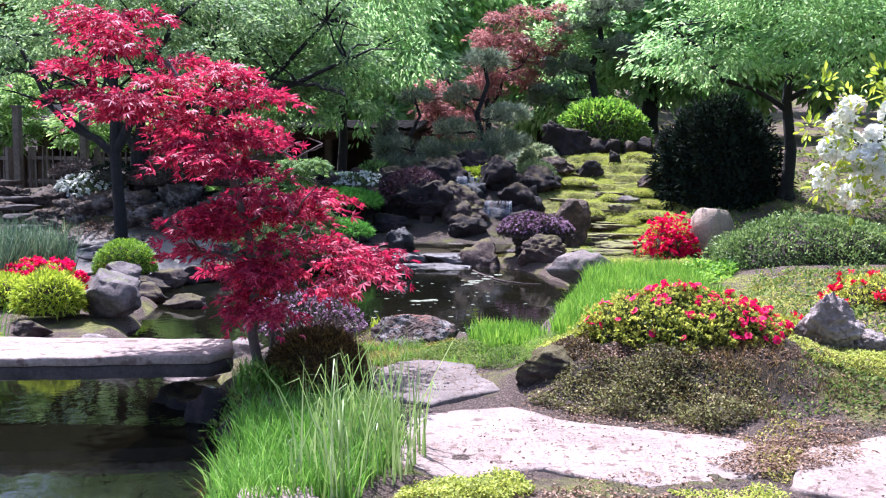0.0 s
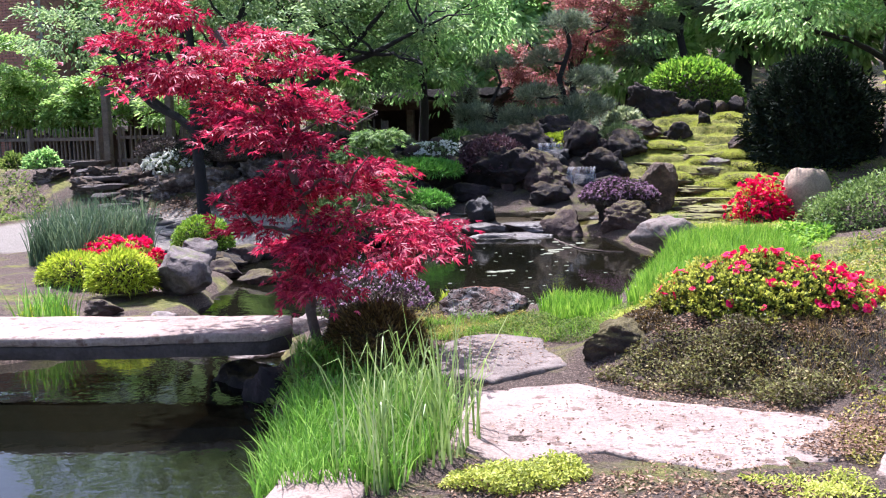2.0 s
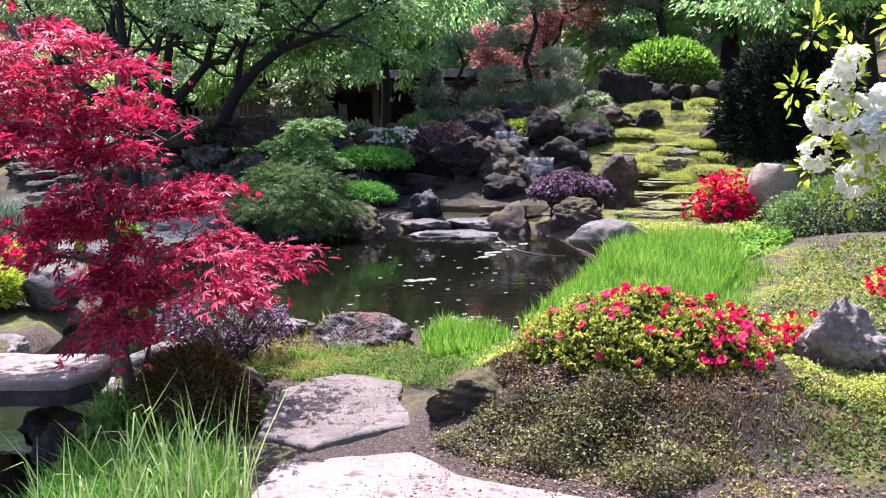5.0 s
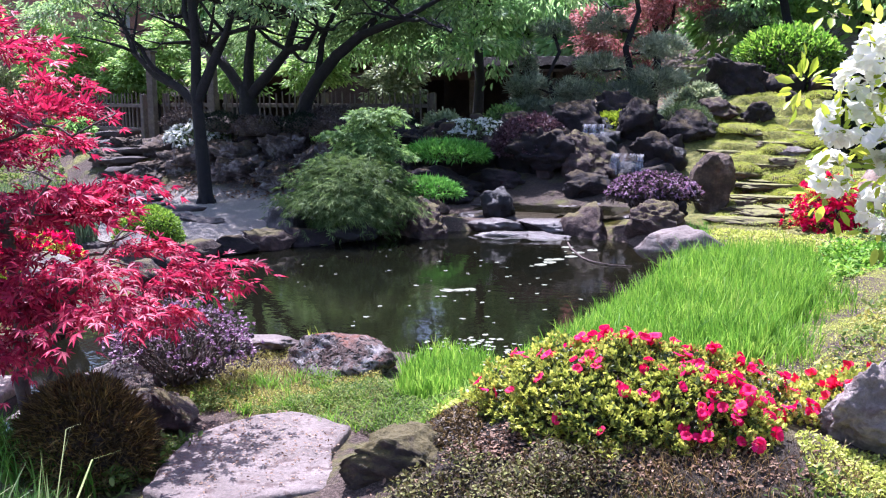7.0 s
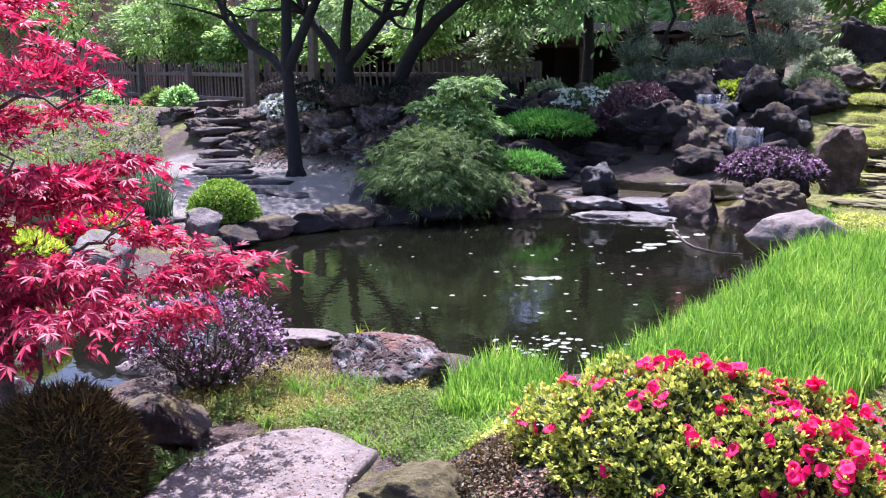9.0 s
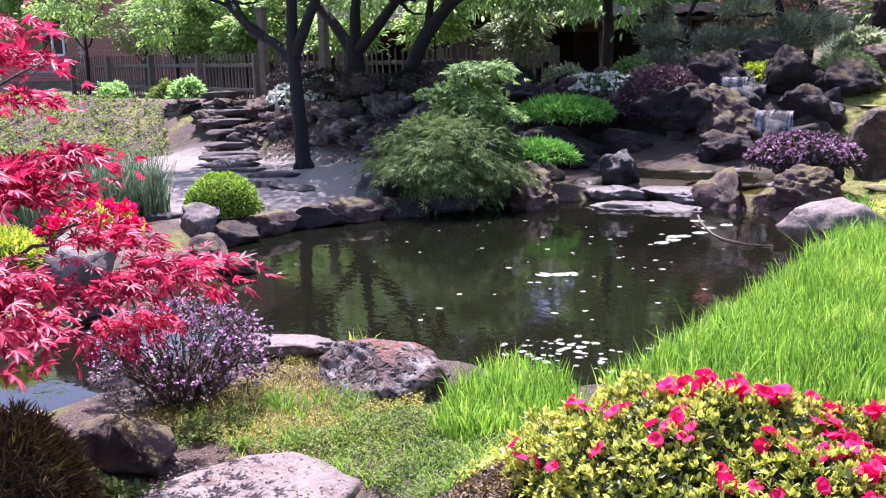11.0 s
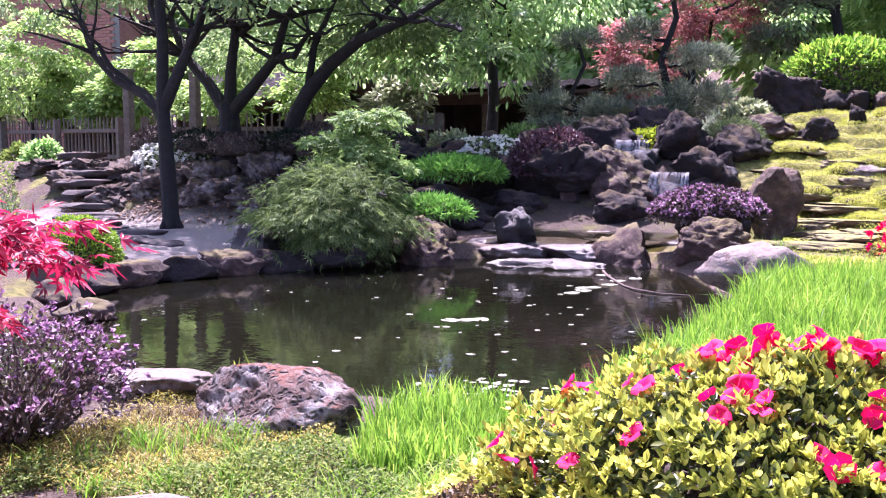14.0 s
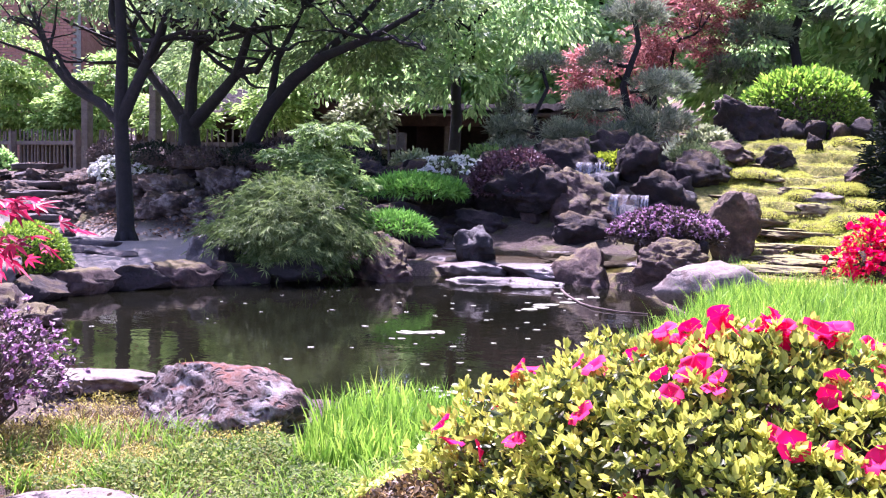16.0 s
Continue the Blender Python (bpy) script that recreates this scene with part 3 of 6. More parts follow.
slab("path_slab", [(-0.25, 2.75), (0.05, 2.85), (0.15, 2.55), (0.1, 2.2), (-0.2, 2.25)], 0.16, 0.14, SLAB, "small grey sandstone slab among the sedge", "stone slab", "path slabs", 3)
slab("step_slab", [(-0.22, 5.02), (-0.12, 5.38), (0.02, 5.5), (0.4, 5.40), (0.46, 5.1), (0.70, 4.74), (0.42, 4.45), (0.3, 4.28), (-0.02, 4.42), (-0.14, 4.7)], 0.165, 0.16, STEPSLAB,
     "grey sandstone step slab between tussock and azalea mound", "stone slab", "", 4)

# the stone bridge, and the piers that it lies on
deck_line = [(-4.2, 4.5), (-2.6, 4.72), (-1.12, 4.93), (-1.02, 4.62), (-1.08, 4.42), (-2.2, 4.1), (-4.1, 3.75)]
bridge = thing("stone_bridge", (0, 0, 0), "sunlit flat stone slab bridge over dark water", "bridge")
# The lower slab is an added dark strip that paints the bridge's shaded front.
for part_name, line, top, thick, m in (("deck_slab", deck_line, 0.36, 0.055, SLAB), ("shade_slab", [(x, y + (0.02 if y < 4.6 else -0.02)) for x, y in deck_line], 0.303, 0.085, DARKSLAB)):
    o = slab(part_name, line, top, thick, m, "", "", "", 5)
    o.parent = bridge
rock((-1.3, 4.62, -0.5), (0.85, 0.6, 0.80), DARKROCK, "dark stone pier under the slab bridge", 11, name="bridge_pier", category="stone pier", flat=0.6)
rock((-3.6, 4.25, -0.5), (0.6, 0.6, 0.78), DARKROCK, "dark stone pier under the slab bridge", 12, name="bridge_pier", category="stone pier", flat=0.6)

# near bank
rock((-0.20, 6.36), (0.68, 0.50, 0.33), LICHEN, "knobbly rock with white lichen and rusty moss at the pond edge", 27, 8, 5, 0.3, rough=0.13, planes=-2)
rock((-0.92, 6.62), (0.62, 0.34, 0.15), STEPSLAB, "flat pinkish stone at the water's edge", 22, 10, 4, 0.05, flat=0.45)
rock((-1.55, 6.1), (0.62, 0.46, 0.30), PALE, "rounded pale stone behind the lilac shrub", 23, 20, 4, 0.15)
rock((-1.6, 5.32), (0.62, 0.5, 0.16), PALE, "flat pale stone behind the red maple", 24, 0, 4, 0.1, flat=0.5)
rock((-0.62, 5.2), (0.66, 0.42, 0.30), BROWNROCK, "low mossy brown rock beside the tussock", 25, -12, 4, 0.15)
rock((-1.0, 4.25, -0.06), (0.34, 0.3, 0.34), DARKROCK, "dark wet rock at the pond bank", 26, 30)
rock((-0.75, 3.95, -0.08), (0.26, 0.24, 0.28), BROWNROCK, "small brown rock at the pond bank", 27, 60)
rock((0.98, 4.84), (0.62, 0.46, 0.30), MOSSROCK, "mossy brown rock at the foot of the azalea mound", 28, 25, 5, 0.52)
rock((2.68, 5.42, gz(2.68, 5.42) - 0.03), (0.52, 0.36, 0.40), PALE, "craggy pale lichen-covered rock on the mound", 29, 20, 5, 0.1, rough=0.3)
rock((2.92, 5.62), (0.4, 0.3, 0.3), PALE, "craggy pale lichen-covered rock on the mound", 30, -30, 5, 0.15, rough=0.28)

# left bank beyond the bridge
rock((-3.05, 6.95), (0.72, 0.6, 0.66), ROCK, "large rounded grey-brown boulder by the channel", 31, -20, 4, 0.15)
rock((-2.72, 6.02, -0.03), (0.46, 0.3, 0.17), PALE, "low pale rock beside the slab bridge", 32, 8, 4)
rock((-3.25, 6.05), (0.42, 0.3, 0.16), BROWNROCK, "low mossy rock beside the slab bridge", 33, -8)
rock((-2.95, 8.25, -0.05), (0.5, 0.36, 0.2), BROWNROCK, "low brown rock at the pond edge", 34, 15)
rock((-3.45, 8.55, -0.08), (0.6, 0.44, 0.30), BROWNROCK, "low brown rock at the pond edge", 35, -25)
rock((-3.98, 9.0), (0.55, 0.4, 0.36), ROCK, "grey rock under the round box bush", 36, -15)
for k, (x, y, s) in enumerate([(-3.78, 9.15, 0.6), (-3.74, 9.6, 0.75), (-3.62, 10.05, 0.85), (-3.42, 10.5, 0.8), (-3.2, 10.9, 0.75)]):
    rock((x, y, -0.12), (s, 0.46, 0.40), BROWNROCK if k % 2 else DARKROCK, "dark mossy kerb rock along the pond", 40 + k, 70 - k * 6, 4, flat=0.7)

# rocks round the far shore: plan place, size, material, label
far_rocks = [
    # the black stone here paints the shadow below the cut-leaf maple
    (-3.45, 11.0, 0.75, 0.6, 0.5, WETSHADEROCK, "dark rock under the cut-leaf maple"), (-2.9, 11.35, 0.9, 0.6, 0.42, WETSHADEROCK, "dark rock under the cut-leaf maple"),
    (-2.2, 12.0, 1.15, 0.7, 0.70, BROWNROCK, "large brown mossy rock at the pond"), (-1.72, 13.1, 0.40, 0.38, 0.50, WETSHADEROCK, "dark upright stone beside the cascade"),
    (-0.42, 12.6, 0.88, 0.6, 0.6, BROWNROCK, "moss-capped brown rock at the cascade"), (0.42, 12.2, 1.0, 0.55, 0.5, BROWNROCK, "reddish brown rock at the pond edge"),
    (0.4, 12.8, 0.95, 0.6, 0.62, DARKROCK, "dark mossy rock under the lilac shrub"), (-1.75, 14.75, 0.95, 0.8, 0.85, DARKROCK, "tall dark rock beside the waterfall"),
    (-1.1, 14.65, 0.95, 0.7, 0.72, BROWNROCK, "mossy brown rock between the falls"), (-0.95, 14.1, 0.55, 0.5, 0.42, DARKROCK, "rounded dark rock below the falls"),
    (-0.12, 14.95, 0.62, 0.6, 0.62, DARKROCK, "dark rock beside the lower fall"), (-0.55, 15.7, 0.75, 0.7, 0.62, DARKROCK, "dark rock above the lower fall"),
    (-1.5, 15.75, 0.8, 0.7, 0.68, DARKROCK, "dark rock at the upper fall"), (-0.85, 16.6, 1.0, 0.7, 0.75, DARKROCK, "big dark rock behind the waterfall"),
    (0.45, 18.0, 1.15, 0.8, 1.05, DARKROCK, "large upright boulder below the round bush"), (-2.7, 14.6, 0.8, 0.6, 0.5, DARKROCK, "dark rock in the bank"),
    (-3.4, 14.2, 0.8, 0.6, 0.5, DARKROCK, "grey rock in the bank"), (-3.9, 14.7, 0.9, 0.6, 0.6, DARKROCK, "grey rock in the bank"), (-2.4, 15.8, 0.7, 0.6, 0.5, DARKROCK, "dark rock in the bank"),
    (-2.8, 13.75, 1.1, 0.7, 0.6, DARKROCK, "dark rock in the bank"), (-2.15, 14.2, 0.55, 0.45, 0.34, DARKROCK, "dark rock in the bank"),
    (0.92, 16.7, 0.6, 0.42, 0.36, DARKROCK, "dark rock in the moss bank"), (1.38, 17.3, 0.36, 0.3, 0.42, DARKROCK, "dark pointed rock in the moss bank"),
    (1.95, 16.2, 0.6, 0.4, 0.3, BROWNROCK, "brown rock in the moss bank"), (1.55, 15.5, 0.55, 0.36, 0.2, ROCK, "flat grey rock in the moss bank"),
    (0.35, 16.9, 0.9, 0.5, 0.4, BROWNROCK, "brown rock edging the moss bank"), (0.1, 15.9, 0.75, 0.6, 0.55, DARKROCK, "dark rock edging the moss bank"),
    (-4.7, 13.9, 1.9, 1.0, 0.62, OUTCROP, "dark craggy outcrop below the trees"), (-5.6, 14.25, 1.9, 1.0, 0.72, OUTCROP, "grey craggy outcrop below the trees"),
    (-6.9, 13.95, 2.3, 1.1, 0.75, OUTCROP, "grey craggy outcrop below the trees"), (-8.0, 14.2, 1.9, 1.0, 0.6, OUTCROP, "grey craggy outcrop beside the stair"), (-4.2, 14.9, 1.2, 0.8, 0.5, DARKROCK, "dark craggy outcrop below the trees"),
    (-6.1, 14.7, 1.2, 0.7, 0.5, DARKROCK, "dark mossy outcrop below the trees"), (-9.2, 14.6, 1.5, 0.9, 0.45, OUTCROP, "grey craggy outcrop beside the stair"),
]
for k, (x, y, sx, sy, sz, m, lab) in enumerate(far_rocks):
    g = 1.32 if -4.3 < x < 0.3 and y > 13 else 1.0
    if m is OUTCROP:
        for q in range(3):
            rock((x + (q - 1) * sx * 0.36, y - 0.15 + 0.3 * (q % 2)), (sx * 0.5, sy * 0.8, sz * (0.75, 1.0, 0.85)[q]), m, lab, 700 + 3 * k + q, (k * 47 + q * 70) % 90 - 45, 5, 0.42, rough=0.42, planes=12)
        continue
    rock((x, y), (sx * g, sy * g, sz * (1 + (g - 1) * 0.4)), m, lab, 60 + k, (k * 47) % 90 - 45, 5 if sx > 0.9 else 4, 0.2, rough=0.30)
rock((0.98, 10.7), (0.98, 0.58, 0.52), STEPSLAB, "rounded pinkish grey rock at the grassy shore", 101, 25, 4, 0.2, planes=5, rough=0.1)
rock((0.76, 13.9), (0.54, 0.46, 0.86), TANROCK, "upright tan brown standing stone with moss", 109, -4, 5, 0.12, planes=1, rough=0.16, flat=0.78)
rock((2.72, 13.3), (0.66, 0.56, 0.92), BOULDER, "smooth upright sandstone boulder beside the red azalea", 103, 0, 4, 0.14, planes=-4, rough=0.06, flat=0.82)

# cascade stones between the fall and the pond
for k, (x, y, w, d, z) in enumerate([(-1.62, 12.62, 0.7, 0.4, 0.12), (-1.02, 12.72, 0.75, 0.4, 0.13), (-1.3, 12.3, 0.8, 0.3, 0.02), (-0.85, 12.32, 0.7, 0.28, 0.02), (-1.25, 13.2, 1.1, 0.5, 0.15), (-0.6, 13.3, 0.95, 0.5, 0.17), (-1.75, 13.6, 0.9, 0.6, 0.18), (-1.05, 13.75, 1.0, 0.55, 0.2), (-0.5, 13.9, 0.8, 0.5, 0.22), (-1.5, 14.15, 0.9, 0.5, 0.24), (-0.8, 14.25, 0.8, 0.4, 0.26), (-2.0, 13.05, 0.6, 0.5, 0.13)]):
    rock((x, y, z - 0.15), (w * 1.3, d * 1.2, 0.24), WETSTONE, "flat wet cascade stone", 110 + k, (k * 13) % 30 - 15, 4, name="cascade_stone", flat=0.5, group="cascade stones")

bm = bmesh.new()
bm.faces.new([bm.verts.new(p) for p in ((-2.0, 12.9, 0.2), (-0.2, 12.9, 0.2), (0.0, 14.6, 0.235), (-1.9, 14.6, 0.235))])
tagged(new("water", bm_mesh("water", bm, WATER)), "thin sheet of brook water below the falls", "water", kind="structure")

# stepping stones in the gravel court, and the stone stair to the gate
for k, (x, y, w, d) in enumerate([(-4.75, 11.2, 0.85, 0.34), (-4.0, 11.6, 0.6, 0.3), (-5.1, 10.6, 0.55, 0.32), (-5.35, 11.3, 0.5, 0.3), (-5.75, 11.9, 0.6, 0.3), (-4.4, 9.9, 0.5, 0.3), (-4.7, 9.2, 0.6, 0.35)]):
    rock((x, y, gz(x, y) - 0.045), (w * 1.25, d * 1.3, 0.15), DARKSLAB, "dark slate stepping stone set in gravel", 130 + k, k * 9 - 20, 3, name="stepping_stone", flat=0.4, group="stepping stones")
for k in range(11):
    x, y = -6.5 - 0.26 * k, 12.15 + 0.25 * k
    rock((x, y, gz(x, y) - 0.05 + 0.015 * k), (0.95, 0.38, 0.16), DARKSLAB, "rough stone stair tread leading to the gate", 150 + k, 30, 3, name="stair_tread", flat=0.4, group="stone stair")

# mossy steps up the hill: broken ledges of flat stone
for k in range(7):
    y, x = 13.1 + 0.33 * k, 1.38 - 0.03 * k + 0.12 * (k % 2)
    rock((x, y, gz(x, y) - 0.04), (1.15 - 0.12 * (k % 3), 0.42, 0.17), STEPS, "wide flat step stone with a mossy top", 640 + k, (k * 5) % 9 - 4, 5, rough=0.26, name="moss_step", category="step", group="wide steps", flat=0.4)
step_rng = random.Random(5)
for k in range(22):
    y = 13.5 + 0.17 * k
    x = 1.2 - 0.02 * k + step_rng.uniform(-0.45, 0.55)
    w = step_rng.uniform(0.35, 0.95)
    rock((x, y, gz(x, y) - 0.09), (w, step_rng.uniform(0.3, 0.5), 0.19), STEPS, "low ledge stone overgrown with yellow moss", 170 + k, step_rng.uniform(-22, 22), 4, rough=0.34, name="moss_step", category="step", group="mossy steps", flat=0.35)
for k in range(7):
    rock((0.75 + 0.3 * k, 18.0 + 0.06 * k), (0.48, 0.4, 0.4), DARKROCK if k % 3 else BROWNROCK, "dark stone of the wall atop the moss bank", 210 + k, k * 31, 3, 0.2, name="wall_stone", group="low stone wall")


# ---------- water falls ----------
def water_fall(at, width, height, turn, label):
    """A fall of many separate threads that leave the lip and spread a little."""
    V, F = [], []
    r = random.Random(int(width * 1000 + height * 77))
    for i in range(80):
        u = r.uniform(-0.5, 0.5)
        w, L = r.choice((0.0008, 0.0012, 0.0018, 0.003)), height * r.uniform(0.5, 0.95)
        o, d = r.uniform(-0.02, 0.03), r.uniform(-0.035, 0.035)
        b = len(V)
        for j in range(6):
            t = j / 5
            for s in (-1, 1):
                V.append((u * width + d * t + s * w * (0.6 + 0.6 * t), o - 0.03 - 0.13 * math.sqrt(t), 0.012 - L * t ** 1.6))
        F += [(b + 2 * j, b + 2 * j + 1, b + 2 * j + 3, b + 2 * j + 2) for j in range(5)]
    ob = new("waterfall", quick("waterfall", V, F, FALL))
    ob.matrix_world = pose(*at, 0, 0, turn)
    return tagged(ob, label, "waterfall", kind="stuff")


water_fall((-1.0, 15.15, 1.16), 0.40, 0.20, 8, "upper sheet of white falling water over dark rock")
water_fall((-0.42, 14.6, 0.80), 0.42, 0.30, -4, "lower fringe of white falling water over dark rock")
rock((-1.0, 15.34, 0.72), (0.66, 0.4, 0.46), WETSHADEROCK, "wet black rock lip of the upper fall", 301, 8, 4, name="fall_lip", flat=0.55)
rock((-0.42, 14.78, 0.38), (0.66, 0.4, 0.44), WETSHADEROCK, "wet black rock lip of the lower fall", 302, -4, 4, name="fall_lip", flat=0.55)
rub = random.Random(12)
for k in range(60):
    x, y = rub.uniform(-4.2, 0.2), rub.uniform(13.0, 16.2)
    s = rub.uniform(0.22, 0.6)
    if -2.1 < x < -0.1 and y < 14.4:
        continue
    rock((x, y), (s, s * 0.8, s * 0.7), (DARKROCK, WETSHADEROCK, BROWNROCK)[k % 3], "small dark rock among the fall's boulders", 320 + k, k * 61, 3, 0.25, name="rubble_stone", group="rubble stones")


# ---------- plants ----------
def in_polygon(n, poly):
    poly = np.asarray(poly, float)
    lo, hi = poly.min(0), poly.max(0)
    out = np.zeros((0, 2))
    while len(out) < n:
        p = rng.uniform(lo, hi, (n * 2, 2))
        out = np.concatenate([out, p[outline_distance(p[:, 0], p[:, 1], poly) < 0]])
    return out[:n]


def blades(p, height, width, lean, curl, seg=4):
    """Grass blades at places p (n x 3)."""
    n = len(p)
    h = height * rng.uniform(0.55, 1.1, n)
    a = rng.uniform(0, 2 * np.pi, n)
    side = np.stack([np.cos(a), np.sin(a), np.zeros(n)], -1)
    b = rng.uniform(0, 2 * np.pi, n)
    fall = np.stack([np.cos(b), np.sin(b), np.zeros(n)], -1) * (lean * rng.uniform(0.2, 1.4, n))[:, None]
    V = np.zeros((n, seg * 2 + 1, 3))
    for j in range(seg + 1):
        t = j / seg
        c = p + fall * (h * (0.3 * t + 0.7 * t ** 2.2))[:, None] + np.array([0, 0, 1.0]) * (h * (t - curl * t ** 3 * rng.uniform(0, 1, n)))[:, None]
        if j < seg:
            w = side * (width * (1 - 0.75 * t) * 0.5)
            V[:, 2 * j], V[:, 2 * j + 1] = c - w, c + w
        else:
            V[:, -1] = c
    k = seg * 2 + 1
    tri = []
    for j in range(seg - 1):
        tri += [(2 * j, 2 * j + 1, 2 * j + 3), (2 * j, 2 * j + 3, 2 * j + 2)]
    tri.append((2 * seg - 2, 2 * seg - 1, 2 * seg))
    F = (np.arange(n)[:, None, None] * k + np.array(tri)[None]).reshape(-1, 3)
    return V.reshape(-1, 3), F


def grass(name, poly, n, height, width, lean, material, label, curl=0.3, tuft=0.0):
    xy = in_polygon(n, poly)
    if tuft:
        seeds = in_polygon(max(8, n // 25), poly)
        xy = seeds[rng.integers(0, len(seeds), n)] + rng.normal(size=(n, 2)) * tuft
    p = np.column_stack([xy, ground_height(xy[:, 0], xy[:, 1]) - 0.01])
    return tagged(new(name, quick(name, *blades(p, height, width, lean, curl), material)), label, "grass", kind="stuff")


def carpet(name, poly, n, size, material, label, rise=0.05, lobes=1, width=0.5, category="ground cover", flatness=0.6, least=-9.0):
    """Low creeping leaves over the ground."""
    xy = in_polygon(n, poly)
    lump = np.clip(0.5 + wave(xy[:, 0], xy[:, 1], 5.0, n * 0.01), 0.05, 1.3)
    keep = rng.uniform(size=n) < 0.25 + 0.75 * np.clip(lump, 0, 1)
    xy, lump = xy[keep], lump[keep]
    z = ground_height(xy[:, 0], xy[:, 1]) 
    z = np.maximum(z, least) + rng.uniform(0, 1, len(xy)) * rise * lump
    way = rng.normal(size=(len(xy), 3)) * np.array([1, 1, flatness]) + np.array([0, 0, flatness])
    V, F = leaves(np.column_stack([xy, z]), way, size * rng.uniform(0.5, 1.2, len(xy)), width, lobes)
    return tagged(new(name, quick(name, V, F, material)), label, category, kind="stuff")


# A lumpy solid whose dark colour stands in for shade inside a bush.
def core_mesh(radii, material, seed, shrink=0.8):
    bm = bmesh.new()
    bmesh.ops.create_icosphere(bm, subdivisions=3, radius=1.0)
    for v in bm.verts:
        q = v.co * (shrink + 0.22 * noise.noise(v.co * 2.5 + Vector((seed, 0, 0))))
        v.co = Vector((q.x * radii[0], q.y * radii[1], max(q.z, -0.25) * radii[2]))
    return bm_mesh("shade_core", bm, material)


def dome_points(n, r, lump=0.2, freq=3.0, seed=0, shell=0.82, low=-0.15):
    """Places and outward ways over a lumpy dome."""
    p, d = ellipsoid_points(n, (0, 0, 0), (1, 1, 1), shell, low)
    bulge = 1 + lump * wave(d[:, 0] * freq + d[:, 2] * 2, d[:, 1] * freq - d[:, 2], 1.6, seed)
    p = p * bulge[:, None] * np.asarray(r)
    return p, unit(d / np.asarray(r))


def shrub(name, at, r, n, size, material, label, category="shrub", core=CORESHADE, lump=0.15, lobes=1, width=0.45, spiky=0.7, seed=0, flowers=None, group="", freq=3.0, stems=0, lift=0.0):
    """A dense bush on the ground: a core coloured as its inner shade, twigs, foliage, and flowers where it has them."""
    x, y = at[0], at[1]
    z = at[2] if len(at) == 3 else gz(x, y) - 0.02
    ob = thing(name, (x, y, z), label, category, group)
    off = np.array([0, 0, lift])
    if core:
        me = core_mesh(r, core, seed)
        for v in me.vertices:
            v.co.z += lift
        part("shade_core", me, ob)
    if stems:
        pcs = []
        for k in range(stems):
            a = k * 2.4 + seed
            e = np.array([math.cos(a) * r[0] * 0.75, math.sin(a) * r[1] * 0.75, lift + r[2] * rng.uniform(0.2, 0.7)])
            pcs.append(tube(limb((math.cos(a) * 0.05, math.sin(a) * 0.05, 0), e, 0.3), np.linspace(0.014, 0.003, 7) * rng.uniform(0.5, 1.2), 5))
        part("stem_tangle", quick("stem_tangle", *merged(pcs), TWIG), ob)
    p, d = dome_points(n, r, lump, freq, seed)
    way = d + rng.normal(size=d.shape) * spiky + np.array([0, 0, 0.3])
    part("foliage", quick("foliage", *leaves(p + off, way, size * rng.uniform(0.6, 1.2, len(p)), width, lobes), material), ob)
    if flowers:
        fm, fn, fs, low = flowers
        p, d = dome_points(fn, r, lump, freq, seed, 0.97, low)
        p = p * 1.03 + off
        pl = np.repeat(p, 5, 0)
        dd = np.repeat(d, 5, 0) + rng.normal(size=(len(p) * 5, 3)) * 0.75
        part("blossom", quick("blossom", *leaves(pl, dd, fs * rng.uniform(0.7, 1.1, len(pl)), 0.75, 1, droop=0.3), fm), ob)
    return ob


